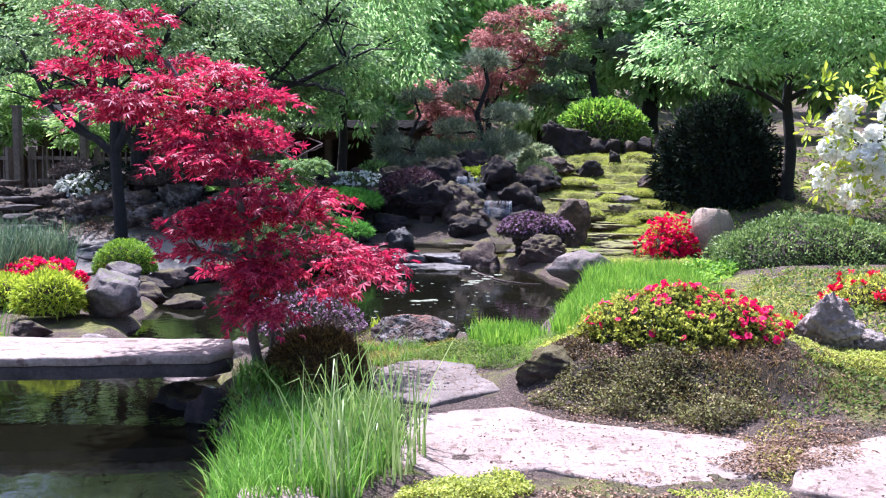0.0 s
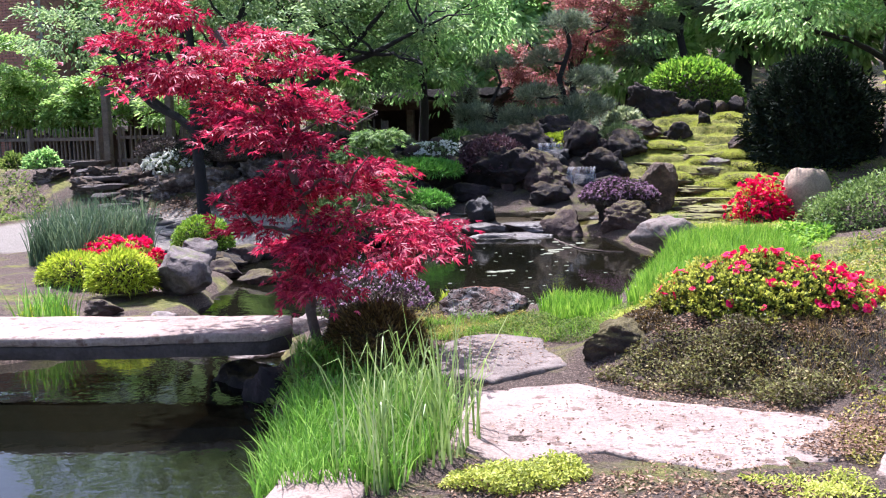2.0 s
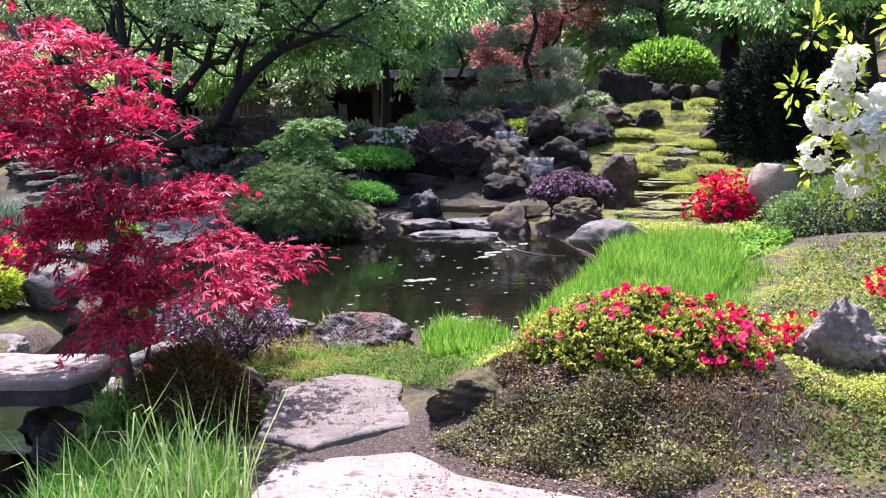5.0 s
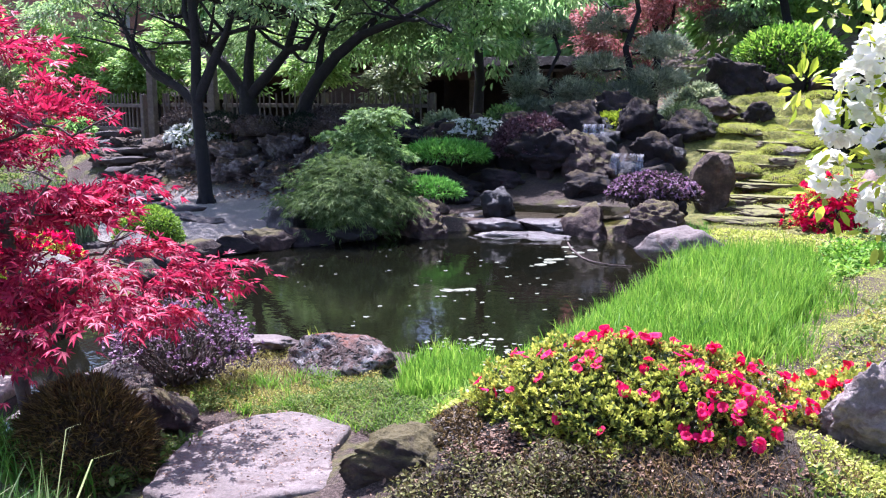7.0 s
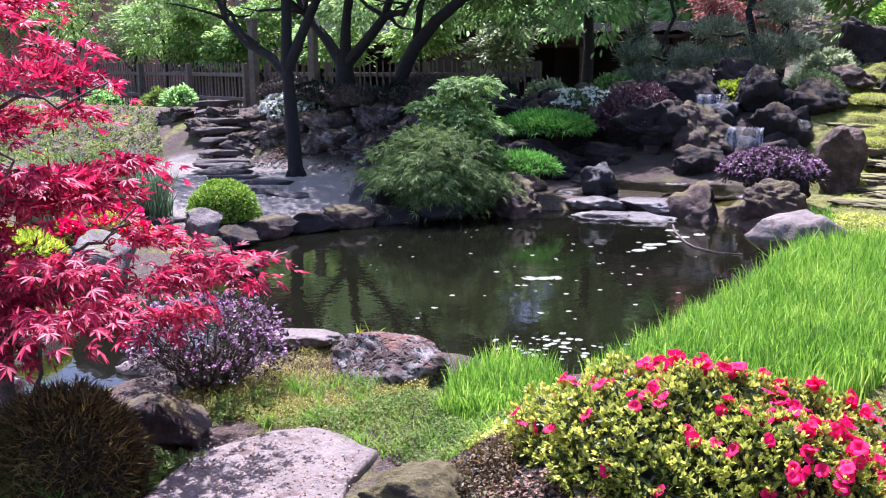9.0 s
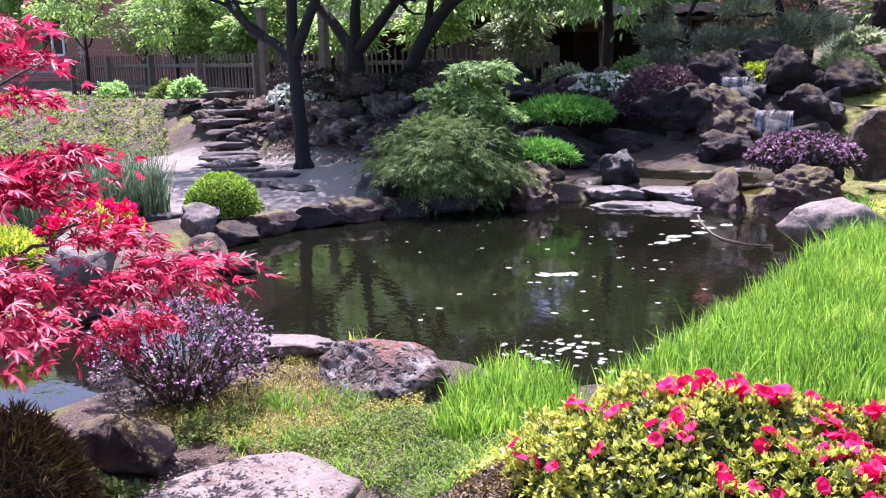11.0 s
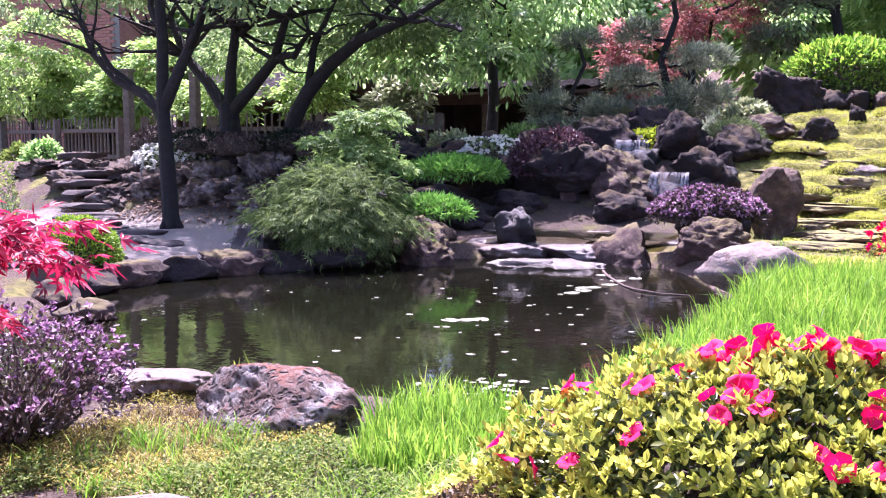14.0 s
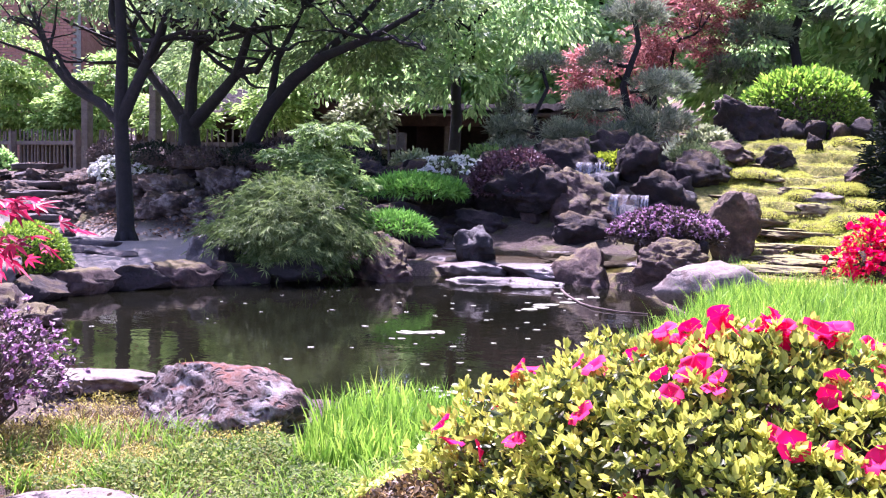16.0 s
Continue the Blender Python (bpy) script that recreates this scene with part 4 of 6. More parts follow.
def tree(name, at, trunk_path, trunk_r, limbs, lobes, n, size, material, label, leaf_lobes=1, width=0.42, pads=0, bark=BARK, flat=0.35, droop=0.0, group="", spread=70.0, spray=0.0):
    """A tree: trunk, each limb, and a crown of clumps with gaps between them."""
    ob = thing(name, at, label, "tree", group)
    T = np.asarray(trunk_path, float)
    part("trunk", quick("trunk", *tube(limb(T[0], T[-1], 0.0, 9) if len(T) == 2 else T, np.linspace(trunk_r, trunk_r * 0.55, 9 if len(T) == 2 else len(T)), 10), bark), ob)
    if trunk_r > 0.1 and len(T) > 2:
        flare = []
        for k in range(6):
            a = k * 1.05 + trunk_r * 9
            e = np.array([math.cos(a), math.sin(a), 0.0]) * trunk_r * rng.uniform(1.2, 1.55)
            flare.append(tube([(0, 0, trunk_r * 2.2), e * 0.42 + np.array([0, 0, trunk_r * 0.9]), e * 0.75 + np.array([0, 0, 0.04]), e - np.array([0, 0, 0.03])], [trunk_r * 0.7, trunk_r * 0.62, trunk_r * 0.4, trunk_r * 0.15], 6))
        part("root_flare", quick("root_flare", *merged(flare), bark), ob)
    for path in limbs:
        L = np.asarray(path[0], float)
        pts = limb(L[0], L[1], 0.25, 8) if len(L) == 2 else L
        pcs = [tube(pts, np.linspace(path[1], path[1] * 0.35, len(pts)), 7)]
        for _ in range(9 if name == "shade_tree" else 5):
            s = pts[rng.integers(len(pts) // 2, len(pts))]
            e = s + unit(rng.normal(size=(1, 3)))[0] * np.array([1, 1, 0.5]) * path[1] * 13 + np.array([0, 0, path[1] * 4])
            pcs.append(tube(limb(s, e, 0.3, 5), np.linspace(path[1] * 0.4, path[1] * 0.1, 5), 5))
        part("limb", quick("limb", *merged(pcs), bark), ob)
    P, W = [], []
    tot = sum(l[1][0] * l[1][1] * l[1][2] for l in lobes) ** 1.0
    for c, r in lobes:
        share = max(1, int(n * (r[0] * r[1] * r[2]) / tot))
        k = max(3, share // 60) if not pads else max(3, share // pads)
        cc, dd = ellipsoid_points(k, c, r, 0.35)
        pick = rng.integers(0, len(cc), share)
        spread_ = np.array([0.30, 0.30, 0.30 * flat]) * np.mean(r) * (0.5 if not pads else 0.75)
        if spray:
            spread_ = np.array([spray, spray, spray * flat])
        g = rng.normal(size=(share, 3))
        q = cc[pick] + g * spread_
        q[:, 2] -= 0.25 * spread_[0] * (g[:, 0] ** 2 + g[:, 1] ** 2) * 0.5
        P.append(q)
        W.append(unit(q - np.asarray(c)) * 0.8 + g * 0.5 * np.array([1, 1, 0.3]) + np.array([0, 0, -droop]))
    P, W = np.concatenate(P), np.concatenate(W)
    W = W + rng.normal(size=W.shape) * 0.35
    part("crown", quick("crown", *leaves(P, W, size * rng.uniform(0.6, 1.2, len(P)), width, leaf_lobes, spread), material), ob)
    return ob


# red maple over the tussock
mz = gz(-0.85, 4.66)
tree("red_maple", (-0.85, 4.66, mz), [(0, 0, 0), (-0.05, 0.0, 0.25), (-0.04, 0.02, 0.55), (-0.08, 0.02, 0.9), (-0.2, 0.02, 1.3), (-0.4, 0.04, 1.65), (-0.62, 0.06, 1.95)], 0.035,
     [([(-0.04, 0.02, 0.55), (0.6, 0.1, 0.85)], 0.014), ([(-0.06, 0, 0.7), (-0.5, -0.3, 0.95)], 0.012), ([(-0.1, 0.02, 0.95), (0.45, -0.25, 1.2)], 0.012),
      ([(-0.2, 0.02, 1.3), (0.3, 0.3, 1.45)], 0.01), ([(-0.3, 0.02, 1.5), (-1.1, 0, 1.8)], 0.012), ([(-0.05, 0.02, 0.6), (0.1, 0.6, 0.9)], 0.012), ([(0.02, -0.03, 0.0), (0.12, 0.1, 0.7)], 0.015)],
     [((0.16, 0.1, 0.76), (0.70, 0.85, 0.36)), ((0.66, 0.62, 0.70), (0.24, 0.26, 0.08)), ((-0.12, 0.15, 1.24), (0.54, 0.8, 0.28)), ((-0.42, 0.05, 1.55), (0.5, 0.6, 0.22)), ((-0.74, 0.05, 1.82), (0.68, 0.6, 0.26)), ((-0.85, 0.05, 2.12), (0.4, 0.4, 0.16)), ((-0.08, 0.05, 1.66), (0.36, 0.4, 0.12)), ((-1.0, 0.05, 2.3), (0.4, 0.4, 0.12))],
     6700, 0.066, RED_MAPLE, "slender Japanese maple with layered crimson leaves", 5, 0.42, 90, TWIG, 0.16, 0.25, spread=75, spray=0.10)
shrub("heath_tussock", (-0.46, 4.58), (0.33, 0.28, 0.38), 14000, 0.055, DRY, "dark brown shaggy tussock at the foot of the maple", "tussock", CORESHADE, 0.08, width=0.08, spiky=0.55, seed=1)
shrub("lilac_shrub", (-0.92, 5.82), (0.42, 0.38, 0.28), 4000, 0.024, PURPLELEAF, "gnarled dwarf rhododendron with small lilac flowers", "shrub", None, 0.3, seed=2, flowers=(PURPLE, 400, 0.022, 0.15), stems=110, lift=0.17, freq=4)

# the azalea on its mound
az = thing("azalea_bush", (1.76, 5.28, gz(1.76, 5.28) - 0.09), "low spreading azalea with yellow-green leaves and magenta blooms", "azalea")
ar = (0.66, 0.44, 0.36)
part("shade_core", core_mesh(ar, CORESHADE, 5, 0.62), az)
# Inner leaves take a dark green that paints the bush's shaded interior.
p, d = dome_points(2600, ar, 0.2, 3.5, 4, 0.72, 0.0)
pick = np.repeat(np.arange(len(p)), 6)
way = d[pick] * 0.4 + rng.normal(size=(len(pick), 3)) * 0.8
part("shaded_inner_foliage", quick("shaded_inner_foliage", *leaves(p[pick] * 0.96, way, 0.03 * rng.uniform(0.6, 1.2, len(pick)), 0.42), AZALEA_DARK), az)
p, d = dome_points(4300, ar, 0.2, 3.5, 4, 0.86, 0.04)
pick = np.repeat(np.arange(len(p)), 7)
turn_ = unit(rng.normal(size=(len(pick), 3)))
way = d[pick] * 0.75 + turn_ * 0.9 + np.array([0, 0, 0.3])
part("outer_foliage", quick("outer_foliage", *leaves(p[pick] + rng.normal(size=(len(pick), 3)) * 0.003, way, 0.0225 * rng.uniform(0.6, 1.25, len(pick)), 0.46, 1, droop=-0.1), AZALEA), az)


def bloom_mesh(name, material, r):
    """A funnel flower of five ruffled petals."""
    V, F = [], []
    for k in range(5):
        a = 2 * math.pi * k / 5
        base = len(V)
        for t, w, z in ((0.0, 0.0, -0.15), (0.45, 0.30, 0.08), (0.8, 0.58, 0.22), (1.0, 0.40, 0.10)):
            for s in (-1, 1):
                b = a + s * w / max(t, 0.3) * 0.9
                V.append((r * t * math.cos(b), r * t * math.sin(b), r * (z + 0.10 * s * (1 if k % 2 else -0.6) * t)))
        for j in range(3):
            F.append((base + 2 * j, base + 2 * j + 1, base + 2 * j + 3, base + 2 * j + 2))
    return quick(name, V, F, material)


blooms = [bloom_mesh("bloom", MAGENTA, 0.028), bloom_mesh("bloom", ROSE, 0.023)]
p, d = dome_points(420, ar, 0.2, 3.5, 4, 0.97, 0.0)
d = d[p[:, 2] > 0.11]
p = p[p[:, 2] > 0.11]
score = p[:, 0] * 1.4 + p[:, 1] * 0.4 + p[:, 2] * 3.0 + rng.normal(size=len(p)) * 0.22
seeds = p[np.argsort(-score)[:120:3]]
placed = 0
for c in seeds:
    for q in range(rng.integers(3, 9)):
        i = np.argsort(np.linalg.norm(p - (c + rng.normal(size=3) * 0.06), axis=1))[0]
        pos = p[i] * 1.01 + rng.normal(size=3) * 0.016
        ob = part("bloom", blooms[0 if rng.uniform() < 0.65 else 1], az)
        ob.matrix_basis = Matrix.Translation(pos) @ Vector(d[i] + rng.normal(size=3) * 0.5).to_track_quat("Z", "Y").to_matrix().to_4x4() @ pose(0, 0, 0, 0, 0, rng.uniform(0, 360)) @ Matrix.Diagonal((rng.uniform(0.8, 1.2), rng.uniform(0.7, 1.1), rng.uniform(0.8, 1.5), 1))
for i in rng.integers(0, len(p), 55):
    ob = part("bloom", blooms[i % 2], az)
    ob.matrix_basis = Matrix.Translation(p[i] * 1.02) @ Vector(d[i] + rng.normal(size=3) * 0.4).to_track_quat("Z", "Y").to_matrix().to_4x4()
shrub("azalea_bush", (2.62, 6.35), (0.40, 0.32, 0.24), 5000, 0.035, AZALEA, "low azalea with scarlet blooms behind the craggy rock", "azalea", CORESHADE, 0.15, seed=6, flowers=(SCARLET, 60, 0.05, 0.1))
shrub("azalea_bush", (3.75, 7.9), (0.6, 0.4, 0.30), 5000, 0.04, AZALEA, "low azalea with scarlet blooms beside the path", "azalea", CORESHADE, 0.15, seed=7, flowers=(SCARLET, 90, 0.055, 0.1))

# grasses
grass("iris_grass", [(0.92, 7.1), (1.02, 8.2), (1.06, 9.2), (1.05, 10.3), (1.4, 10.9), (2.1, 10.9), (2.3, 9.6), (2.15, 8.2), (2.0, 7.0), (1.5, 6.3), (0.86, 6.4)], 17000, 0.27, 0.011, 0.24, IRIS, "dense bright green iris blades along the pond shore")
grass("iris_grass", [(0.22, 6.4), (0.3, 6.78), (0.5, 6.75), (0.85, 6.35), (0.7, 5.85), (0.4, 5.85)], 1700, 0.20, 0.010, 0.32, IRIS, "bright green iris blades beside the lichen rock")
grass("sedge_grass", [(-0.72, 3.95), (-0.6, 3.2), (-0.3, 2.55), (0.25, 2.7), (0.3, 3.5), (0.1, 4.0), (-0.3, 4.1)], 3800, 0.23, 0.009, 0.5, SEDGE, "soft green sedge on the pond bank")
grass("reed_grass", [(-0.1, 3.3), (0.2, 3.75), (0.46, 3.5), (0.42, 3.0), (0.2, 2.6), (-0.05, 2.7)], 160, 0.72, 0.012, 0.32, REED, "tall pale reed blades in the sedge", 0.5)
grass("iris_grass", [(-0.95, 4.35), (-0.6, 4.25), (-0.2, 4.35), (-0.35, 4.5), (-0.95, 4.6)], 500, 0.22, 0.010, 0.5, SEDGE, "green sedge blades at the tussock")
grass("reed_grass", [(-3.6, 5.4), (-3.2, 5.3), (-3.2, 5.7), (-3.6, 5.8)], 160, 0.4, 0.012, 0.4, SEDGE, "green iris blades on the far bank", 0.4)
grass("reed_grass", [(-5.6, 8.2), (-4.8, 8.0), (-4.7, 9.4), (-5.8, 9.6)], 2600, 0.75, 0.014, 0.3, BLUEGRASS, "tall blue-green grass behind the bushes", 0.4)

# low plants
grass("dry_grass", [(1.0, 4.7), (2.2, 4.35), (3.6, 4.6), (3.5, 5.3), (2.6, 5.1), (1.6, 4.9)], 4200, 0.09, 0.004, 0.9, DRY, "pale dry grass stems on the mound", 0.6, tuft=0.05)
carpet("weed_carpet", [(2.0, 4.3), (2.6, 4.4), (3.4, 4.7), (3.3, 5.2), (2.5, 5.0)], 2600, 0.03, WEED, "low green weeds on the mound", 0.06)
carpet("leaf_litter", [(0.1, 2.2), (0.5, 3.2), (2.0, 3.3), (3.9, 3.1), (3.8, 1.6), (0.3, 1.4)], 9000, 0.02, LITTER, "dry brown leaf litter over bare soil", 0.015, flatness=0.2)
carpet("leaf_litter", [(0.5, 4.2), (0.8, 4.5), (2.2, 4.2), (3.8, 4.6), (3.8, 4.2), (2.2, 3.7), (1.9, 3.9), (0.9, 4.3)], 5000, 0.02, LITTER, "dry brown leaf litter along the slabs", 0.02, flatness=0.2)
carpet("moss_carpet", [(2.1, 3.3), (2.3, 3.9), (2.5, 4.3), (2.2, 4.3), (1.95, 3.9), (2.0, 3.4)], 1500, 0.02, MOSSLEAF, "thin moss in the joint of the slabs", 0.03)
carpet("moss_carpet", [(2.2, 6.6), (3.2, 6.2), (4.8, 6.6), (5.0, 10.4), (3.0, 10.4), (2.6, 9.0)], 9000, 0.035, MOSSLEAF, "mossy ground cover beside the path", 0.05)
carpet("weed_carpet", [(2.3, 6.8), (3.4, 6.4), (4.6, 7.2), (4.6, 10.4), (3.0, 10.6), (2.7, 9.4)], 6000, 0.05, WEED, "low green ground cover beside the path", 0.09)
carpet("weed_carpet", [(-17, 12.5), (-9.2, 12.0), (-8.8, 13.2), (-10.4, 14.6), (-17, 16.2)], 14000, 0.07, WEED, "low green border plants before the fence", 0.12)
carpet("leaf_litter", [(0.3, 3.3), (0.8, 4.3), (1.9, 3.9), (2.2, 3.7), (3.6, 4.3), (3.7, 3.2), (1.5, 3.1)], 2000, 0.018, LITTER, "scattered dry litter on the path slabs", 0.012, flatness=0.15, least=0.152)
carpet("leaf_litter", [(1.75, 3.5), (2.15, 3.95), (2.6, 4.15), (2.5, 3.7), (2.2, 3.45), (1.9, 3.35)], 4200, 0.02, LITTER, "dry brown litter gathered in the joint of the slabs", 0.02, flatness=0.15, least=0.152)
carpet("leaf_litter", [(-0.3, 5.0), (0.0, 5.45), (0.4, 5.35), (0.65, 4.75), (0.3, 4.35), (0.0, 4.5)], 900, 0.016, LITTER, "scattered dry litter on the step slab", 0.01, flatness=0.15, least=0.172)
carpet("moss_carpet", [(-1.0, 5.45), (-0.3, 5.5), (0.15, 5.55), (0.3, 5.9), (0.1, 6.3), (-0.2, 6.8), (-0.85, 6.55)], 26000, 0.014, MOSSLEAF, "golden green moss on the bank", 0.05, width=0.3)
carpet("weed_carpet", [(-0.4, 5.5), (0.35, 5.45), (0.8, 5.2), (0.95, 6.0), (0.4, 6.4), (-0.1, 6.2)], 20000, 0.017, WEED, "low green weeds beside the step slab", 0.09)
grass("bank_grass", [(-0.7, 5.5), (0.35, 5.45), (0.85, 5.3), (0.9, 6.0), (0.3, 6.2), (-0.5, 6.1)], 1500, 0.11, 0.006, 0.8, IRIS, "short green grass tufts on the bank", 0.4, tuft=0.03)
grass("bank_grass", [(-0.9, 5.6), (0.1, 5.55), (0.1, 6.0), (-0.3, 6.5), (-0.8, 6.4)], 2600, 0.06, 0.004, 0.9, DRY, "short straw-coloured dead grass on the bank", 0.5, tuft=0.06)
carpet("weed_carpet", [(-1.0, 5.3), (-0.5, 5.35), (-0.35, 5.7), (-0.9, 5.5)], 4200, 0.017, WEED, "low green weeds beside the lilac shrub", 0.09)
carpet("weed_carpet", [(-0.45, 5.0), (-0.15, 4.98), (-0.12, 4.4), (-0.3, 4.35)], 1500, 0.045, WEED, "low green weeds beside the tussock", 0.1)
carpet("creeping_shrub", [(0.8, 4.5), (1.1, 4.34), (1.9, 4.12), (2.2, 4.4), (2.15, 4.75), (1.8, 4.8), (1.2, 4.8)], 15000, 0.022, TWIGGY, "low creeping twiggy shrub on the mound front", 0.12, category="creeping shrub")
carpet("leaf_litter", [(0.8, 4.6), (2.4, 4.2), (3.8, 4.6), (3.6, 5.6), (2.6, 5.2), (2.2, 4.9), (1.2, 4.95)], 3000, 0.024, LITTER, "dry brown leaf litter on the mound", 0.02, flatness=0.2)
carpet("leaf_litter", [(0.5, 3.0), (1.6, 3.0), (2.6, 2.9), (2.4, 2.0), (0.4, 2.0)], 9000, 0.024, LITTER, "dry brown leaf litter beside the path", 0.02, flatness=0.2)
carpet("moss_carpet", [(2.5, 4.85), (3.3, 4.95), (3.4, 5.4), (2.9, 5.35), (2.4, 5.2)], 9000, 0.02, MOSSBANK, "yellow-green moss below the craggy rock", 0.05)
carpet("moss_carpet", [(0.45, 3.0), (0.9, 3.15), (1.0, 2.95), (0.7, 2.7), (0.4, 2.75)], 5000, 0.02, MOSSBANK, "yellow-green moss cushion beside the path", 0.07)
carpet("moss_carpet", [(1.55, 3.05), (1.95, 3.2), (2.1, 3.0), (1.8, 2.85)], 3200, 0.02, MOSSBANK, "yellow-green moss cushion beside the path", 0.07)
carpet("moss_carpet", [(0.9, 12.9), (2.4, 12.9), (2.6, 14.5), (2.3, 18), (0.3, 18), (0.4, 15.3), (0.9, 14.2)], 80000, 0.017, MOSSBANK, "yellow-green moss over the stepped bank", 0.05)
carpet("low_lawn", [(0.9, 11.0), (2.3, 11.0), (2.7, 12.6), (0.4, 12.7)], 16000, 0.03, MOSSBANK, "short mossy lawn before the steps", 0.03)
carpet("weed_carpet", [(2.1, 9.5), (2.7, 10.6), (2.9, 11.6), (2.2, 11.4)], 3500, 0.06, IRIS, "fresh green low plants below the hedge", 0.16)

carpet("moss_carpet", [(0.85, 5.3), (1.15, 5.75), (1.6, 6.1), (1.4, 6.4), (0.9, 6.4), (0.7, 5.9)], 7000, 0.022, MOSSBANK, "yellow-green moss behind the azalea", 0.05)
grass("bank_grass", [(0.84, 6.9), (0.95, 6.8), (1.02, 7.4), (1.08, 9.2), (1.0, 10.3), (0.9, 9.4), (0.84, 8.3)], 1600, 0.12, 0.008, 0.6, IRIS, "short young grass along the water's edge", 0.4)
carpet("moss_carpet", [(2.05, 7.0), (2.9, 6.8), (3.2, 8.5), (3.0, 10.4), (2.4, 10.6), (2.3, 9.6), (2.2, 8.2)], 26000, 0.013, MOSSBANK, "thin yellow-green moss on the garden path", 0.03)
carpet("weed_carpet", [(-1.1, 4.4), (-0.95, 4.0), (-0.75, 3.75), (-0.6, 4.0), (-0.75, 4.45)], 900, 0.05, WEED, "loose weeds hanging over the pond bank", 0.14)

carpet("leaf_litter", [(-8.2, 13.2), (-4.3, 13.2), (-4.0, 14.7), (-8.2, 14.7)], 5000, 0.055, LITTER, "reddish brown leaf litter on the shaded bank", 0.05, flatness=0.3)

carpet("moss_carpet", [(0.85, 5.0), (1.0, 4.88), (1.25, 4.85), (1.2, 5.2), (1.1, 5.5), (0.9, 5.4)], 9000, 0.018, DRY, "brown-green moss on the shoulder of the mound", 0.05)
carpet("leaf_litter", [(1.1, 4.8), (2.2, 4.72), (2.5, 4.95), (2.1, 5.0), (1.2, 5.0)], 3500, 0.022, LITTER, "dark leaf litter under the azalea", 0.02, flatness=0.2)
grass("iris_grass", [(0.95, 6.6), (1.05, 8.2), (1.1, 10.3), (2.0, 10.7), (2.25, 9.4), (2.0, 7.2), (1.5, 6.4)], 1300, 0.36, 0.010, 0.5, IRIS, "scattered taller iris blades in the shore bed", 0.4)
grass("iris_grass", [(1.95, 7.2), (2.3, 7.6), (2.25, 8.4), (2.5, 9.0), (2.35, 9.9), (2.1, 9.6)], 1300, 0.20, 0.010, 0.5, IRIS, "loose iris tufts along the path", 0.3, tuft=0.07)

# clipped and loose shrubs round the pond
shrub("box_bush", (-4.2, 9.5), (0.36, 0.33, 0.33), 7500, 0.032, BOX, "small round clipped green box bush on the bank", "box bush", CORESHADE, 0.05, seed=11, lift=0.12)
shrub("lime_bush", (-3.52, 6.75), (0.30, 0.28, 0.28), 3200, 0.07, LIME, "small yellow-green conifer bush beside the boulder", "conifer bush", CORESHADE, 0.1, width=0.2, seed=12, lift=0.14)
shrub("lime_bush", (-4.3, 7.2), (0.34, 0.3, 0.22), 2600, 0.07, LIME, "small yellow-green conifer bush on the far bank", "conifer bush", CORESHADE, 0.1, width=0.2, seed=13, lift=0.08)
shrub("lime_bush", (-3.6, 5.8), (0.22, 0.18, 0.14), 1500, 0.05, LIME, "low yellow-green conifer beside the bridge", "conifer bush", CORESHADE, 0.1, width=0.2, seed=14)
shrub("azalea_bush", (-4.55, 8.3), (0.45, 0.4, 0.28), 3200, 0.04, AZALEA, "low azalea covered with magenta blooms", "azalea", DARKWOOD, seed=15, flowers=(MAGENTA, 240, 0.06, 0.0))
shrub("azalea_bush", (2.15, 13.15), (0.36, 0.32, 0.44), 2500, 0.04, AZALEA, "azalea smothered in bright red blooms by the boulder", "azalea", CORESHADE, 0.55, seed=16, freq=5.0, flowers=(MAGENTA, 520, 0.06, -0.1))
shrub("lilac_shrub", (0.28, 12.75, 0.46), (0.50, 0.40, 0.26), 5200, 0.045, PURPLELEAF, "rounded dwarf rhododendron with lilac flowers on the rocks", "shrub", CORESHADE, 0.15, seed=17, flowers=(PURPLE, 560, 0.030, 0.1))
shrub("plum_shrub", (-1.87, 14.9, 0.82), (0.56, 0.55, 0.46), 9500, 0.05, PLUM, "dark plum-coloured cut-leaf maple over the rocks", "shrub", CORESHADE, 0.2, seed=18, spiky=0.8)
shrub("juniper", (-2.82, 14.0, gz(-2.82, 14.0) + 0.36), (0.58, 0.42, 0.18), 4800, 0.10, JUNIPER, "spreading bright green juniper on the bank", "juniper", CORESHADE, 0.2, width=0.18, seed=19, lift=0.12)
shrub("juniper", (-2.5, 12.6, gz(-2.5, 12.6) + 0.1), (0.46, 0.3, 0.16), 3000, 0.09, JUNIPER, "spreading bright green juniper above the brown rock", "juniper", CORESHADE, 0.2, width=0.18, seed=20, lift=0.22)
shrub("hedge_shrub", (3.9, 11.9), (1.35, 0.75, 0.62), 16000, 0.05, CLIPPED, "broad low green clipped shrub", "hedge", CORESHADE, 0.16, seed=21)
rb = shrub("round_bush", (1.15, 19.0), (0.98, 0.85, 0.85), 9000, 0.075, BUSHGREEN, "big round bright green clipped bush above the steps", "round bush", CORESHADE, 0.06, seed=22, lift=0.1)
# A top shell of lighter leaves paints the sun on this bush.
p, d = dome_points(1700, (1.0, 0.87, 0.9), 0.08, 3.0, 22, 0.95, 0.5)
part("outer_foliage", quick("outer_foliage", *leaves(p + np.array([0, 0, 0.1]), d + rng.normal(size=d.shape) * 0.5 + np.array([0, 0, 0.5]), 0.09 * rng.uniform(0.6, 1.3, len(p)), 0.4), IRIS), rb, "lighter yellow-green leaves painting the sunlit top")
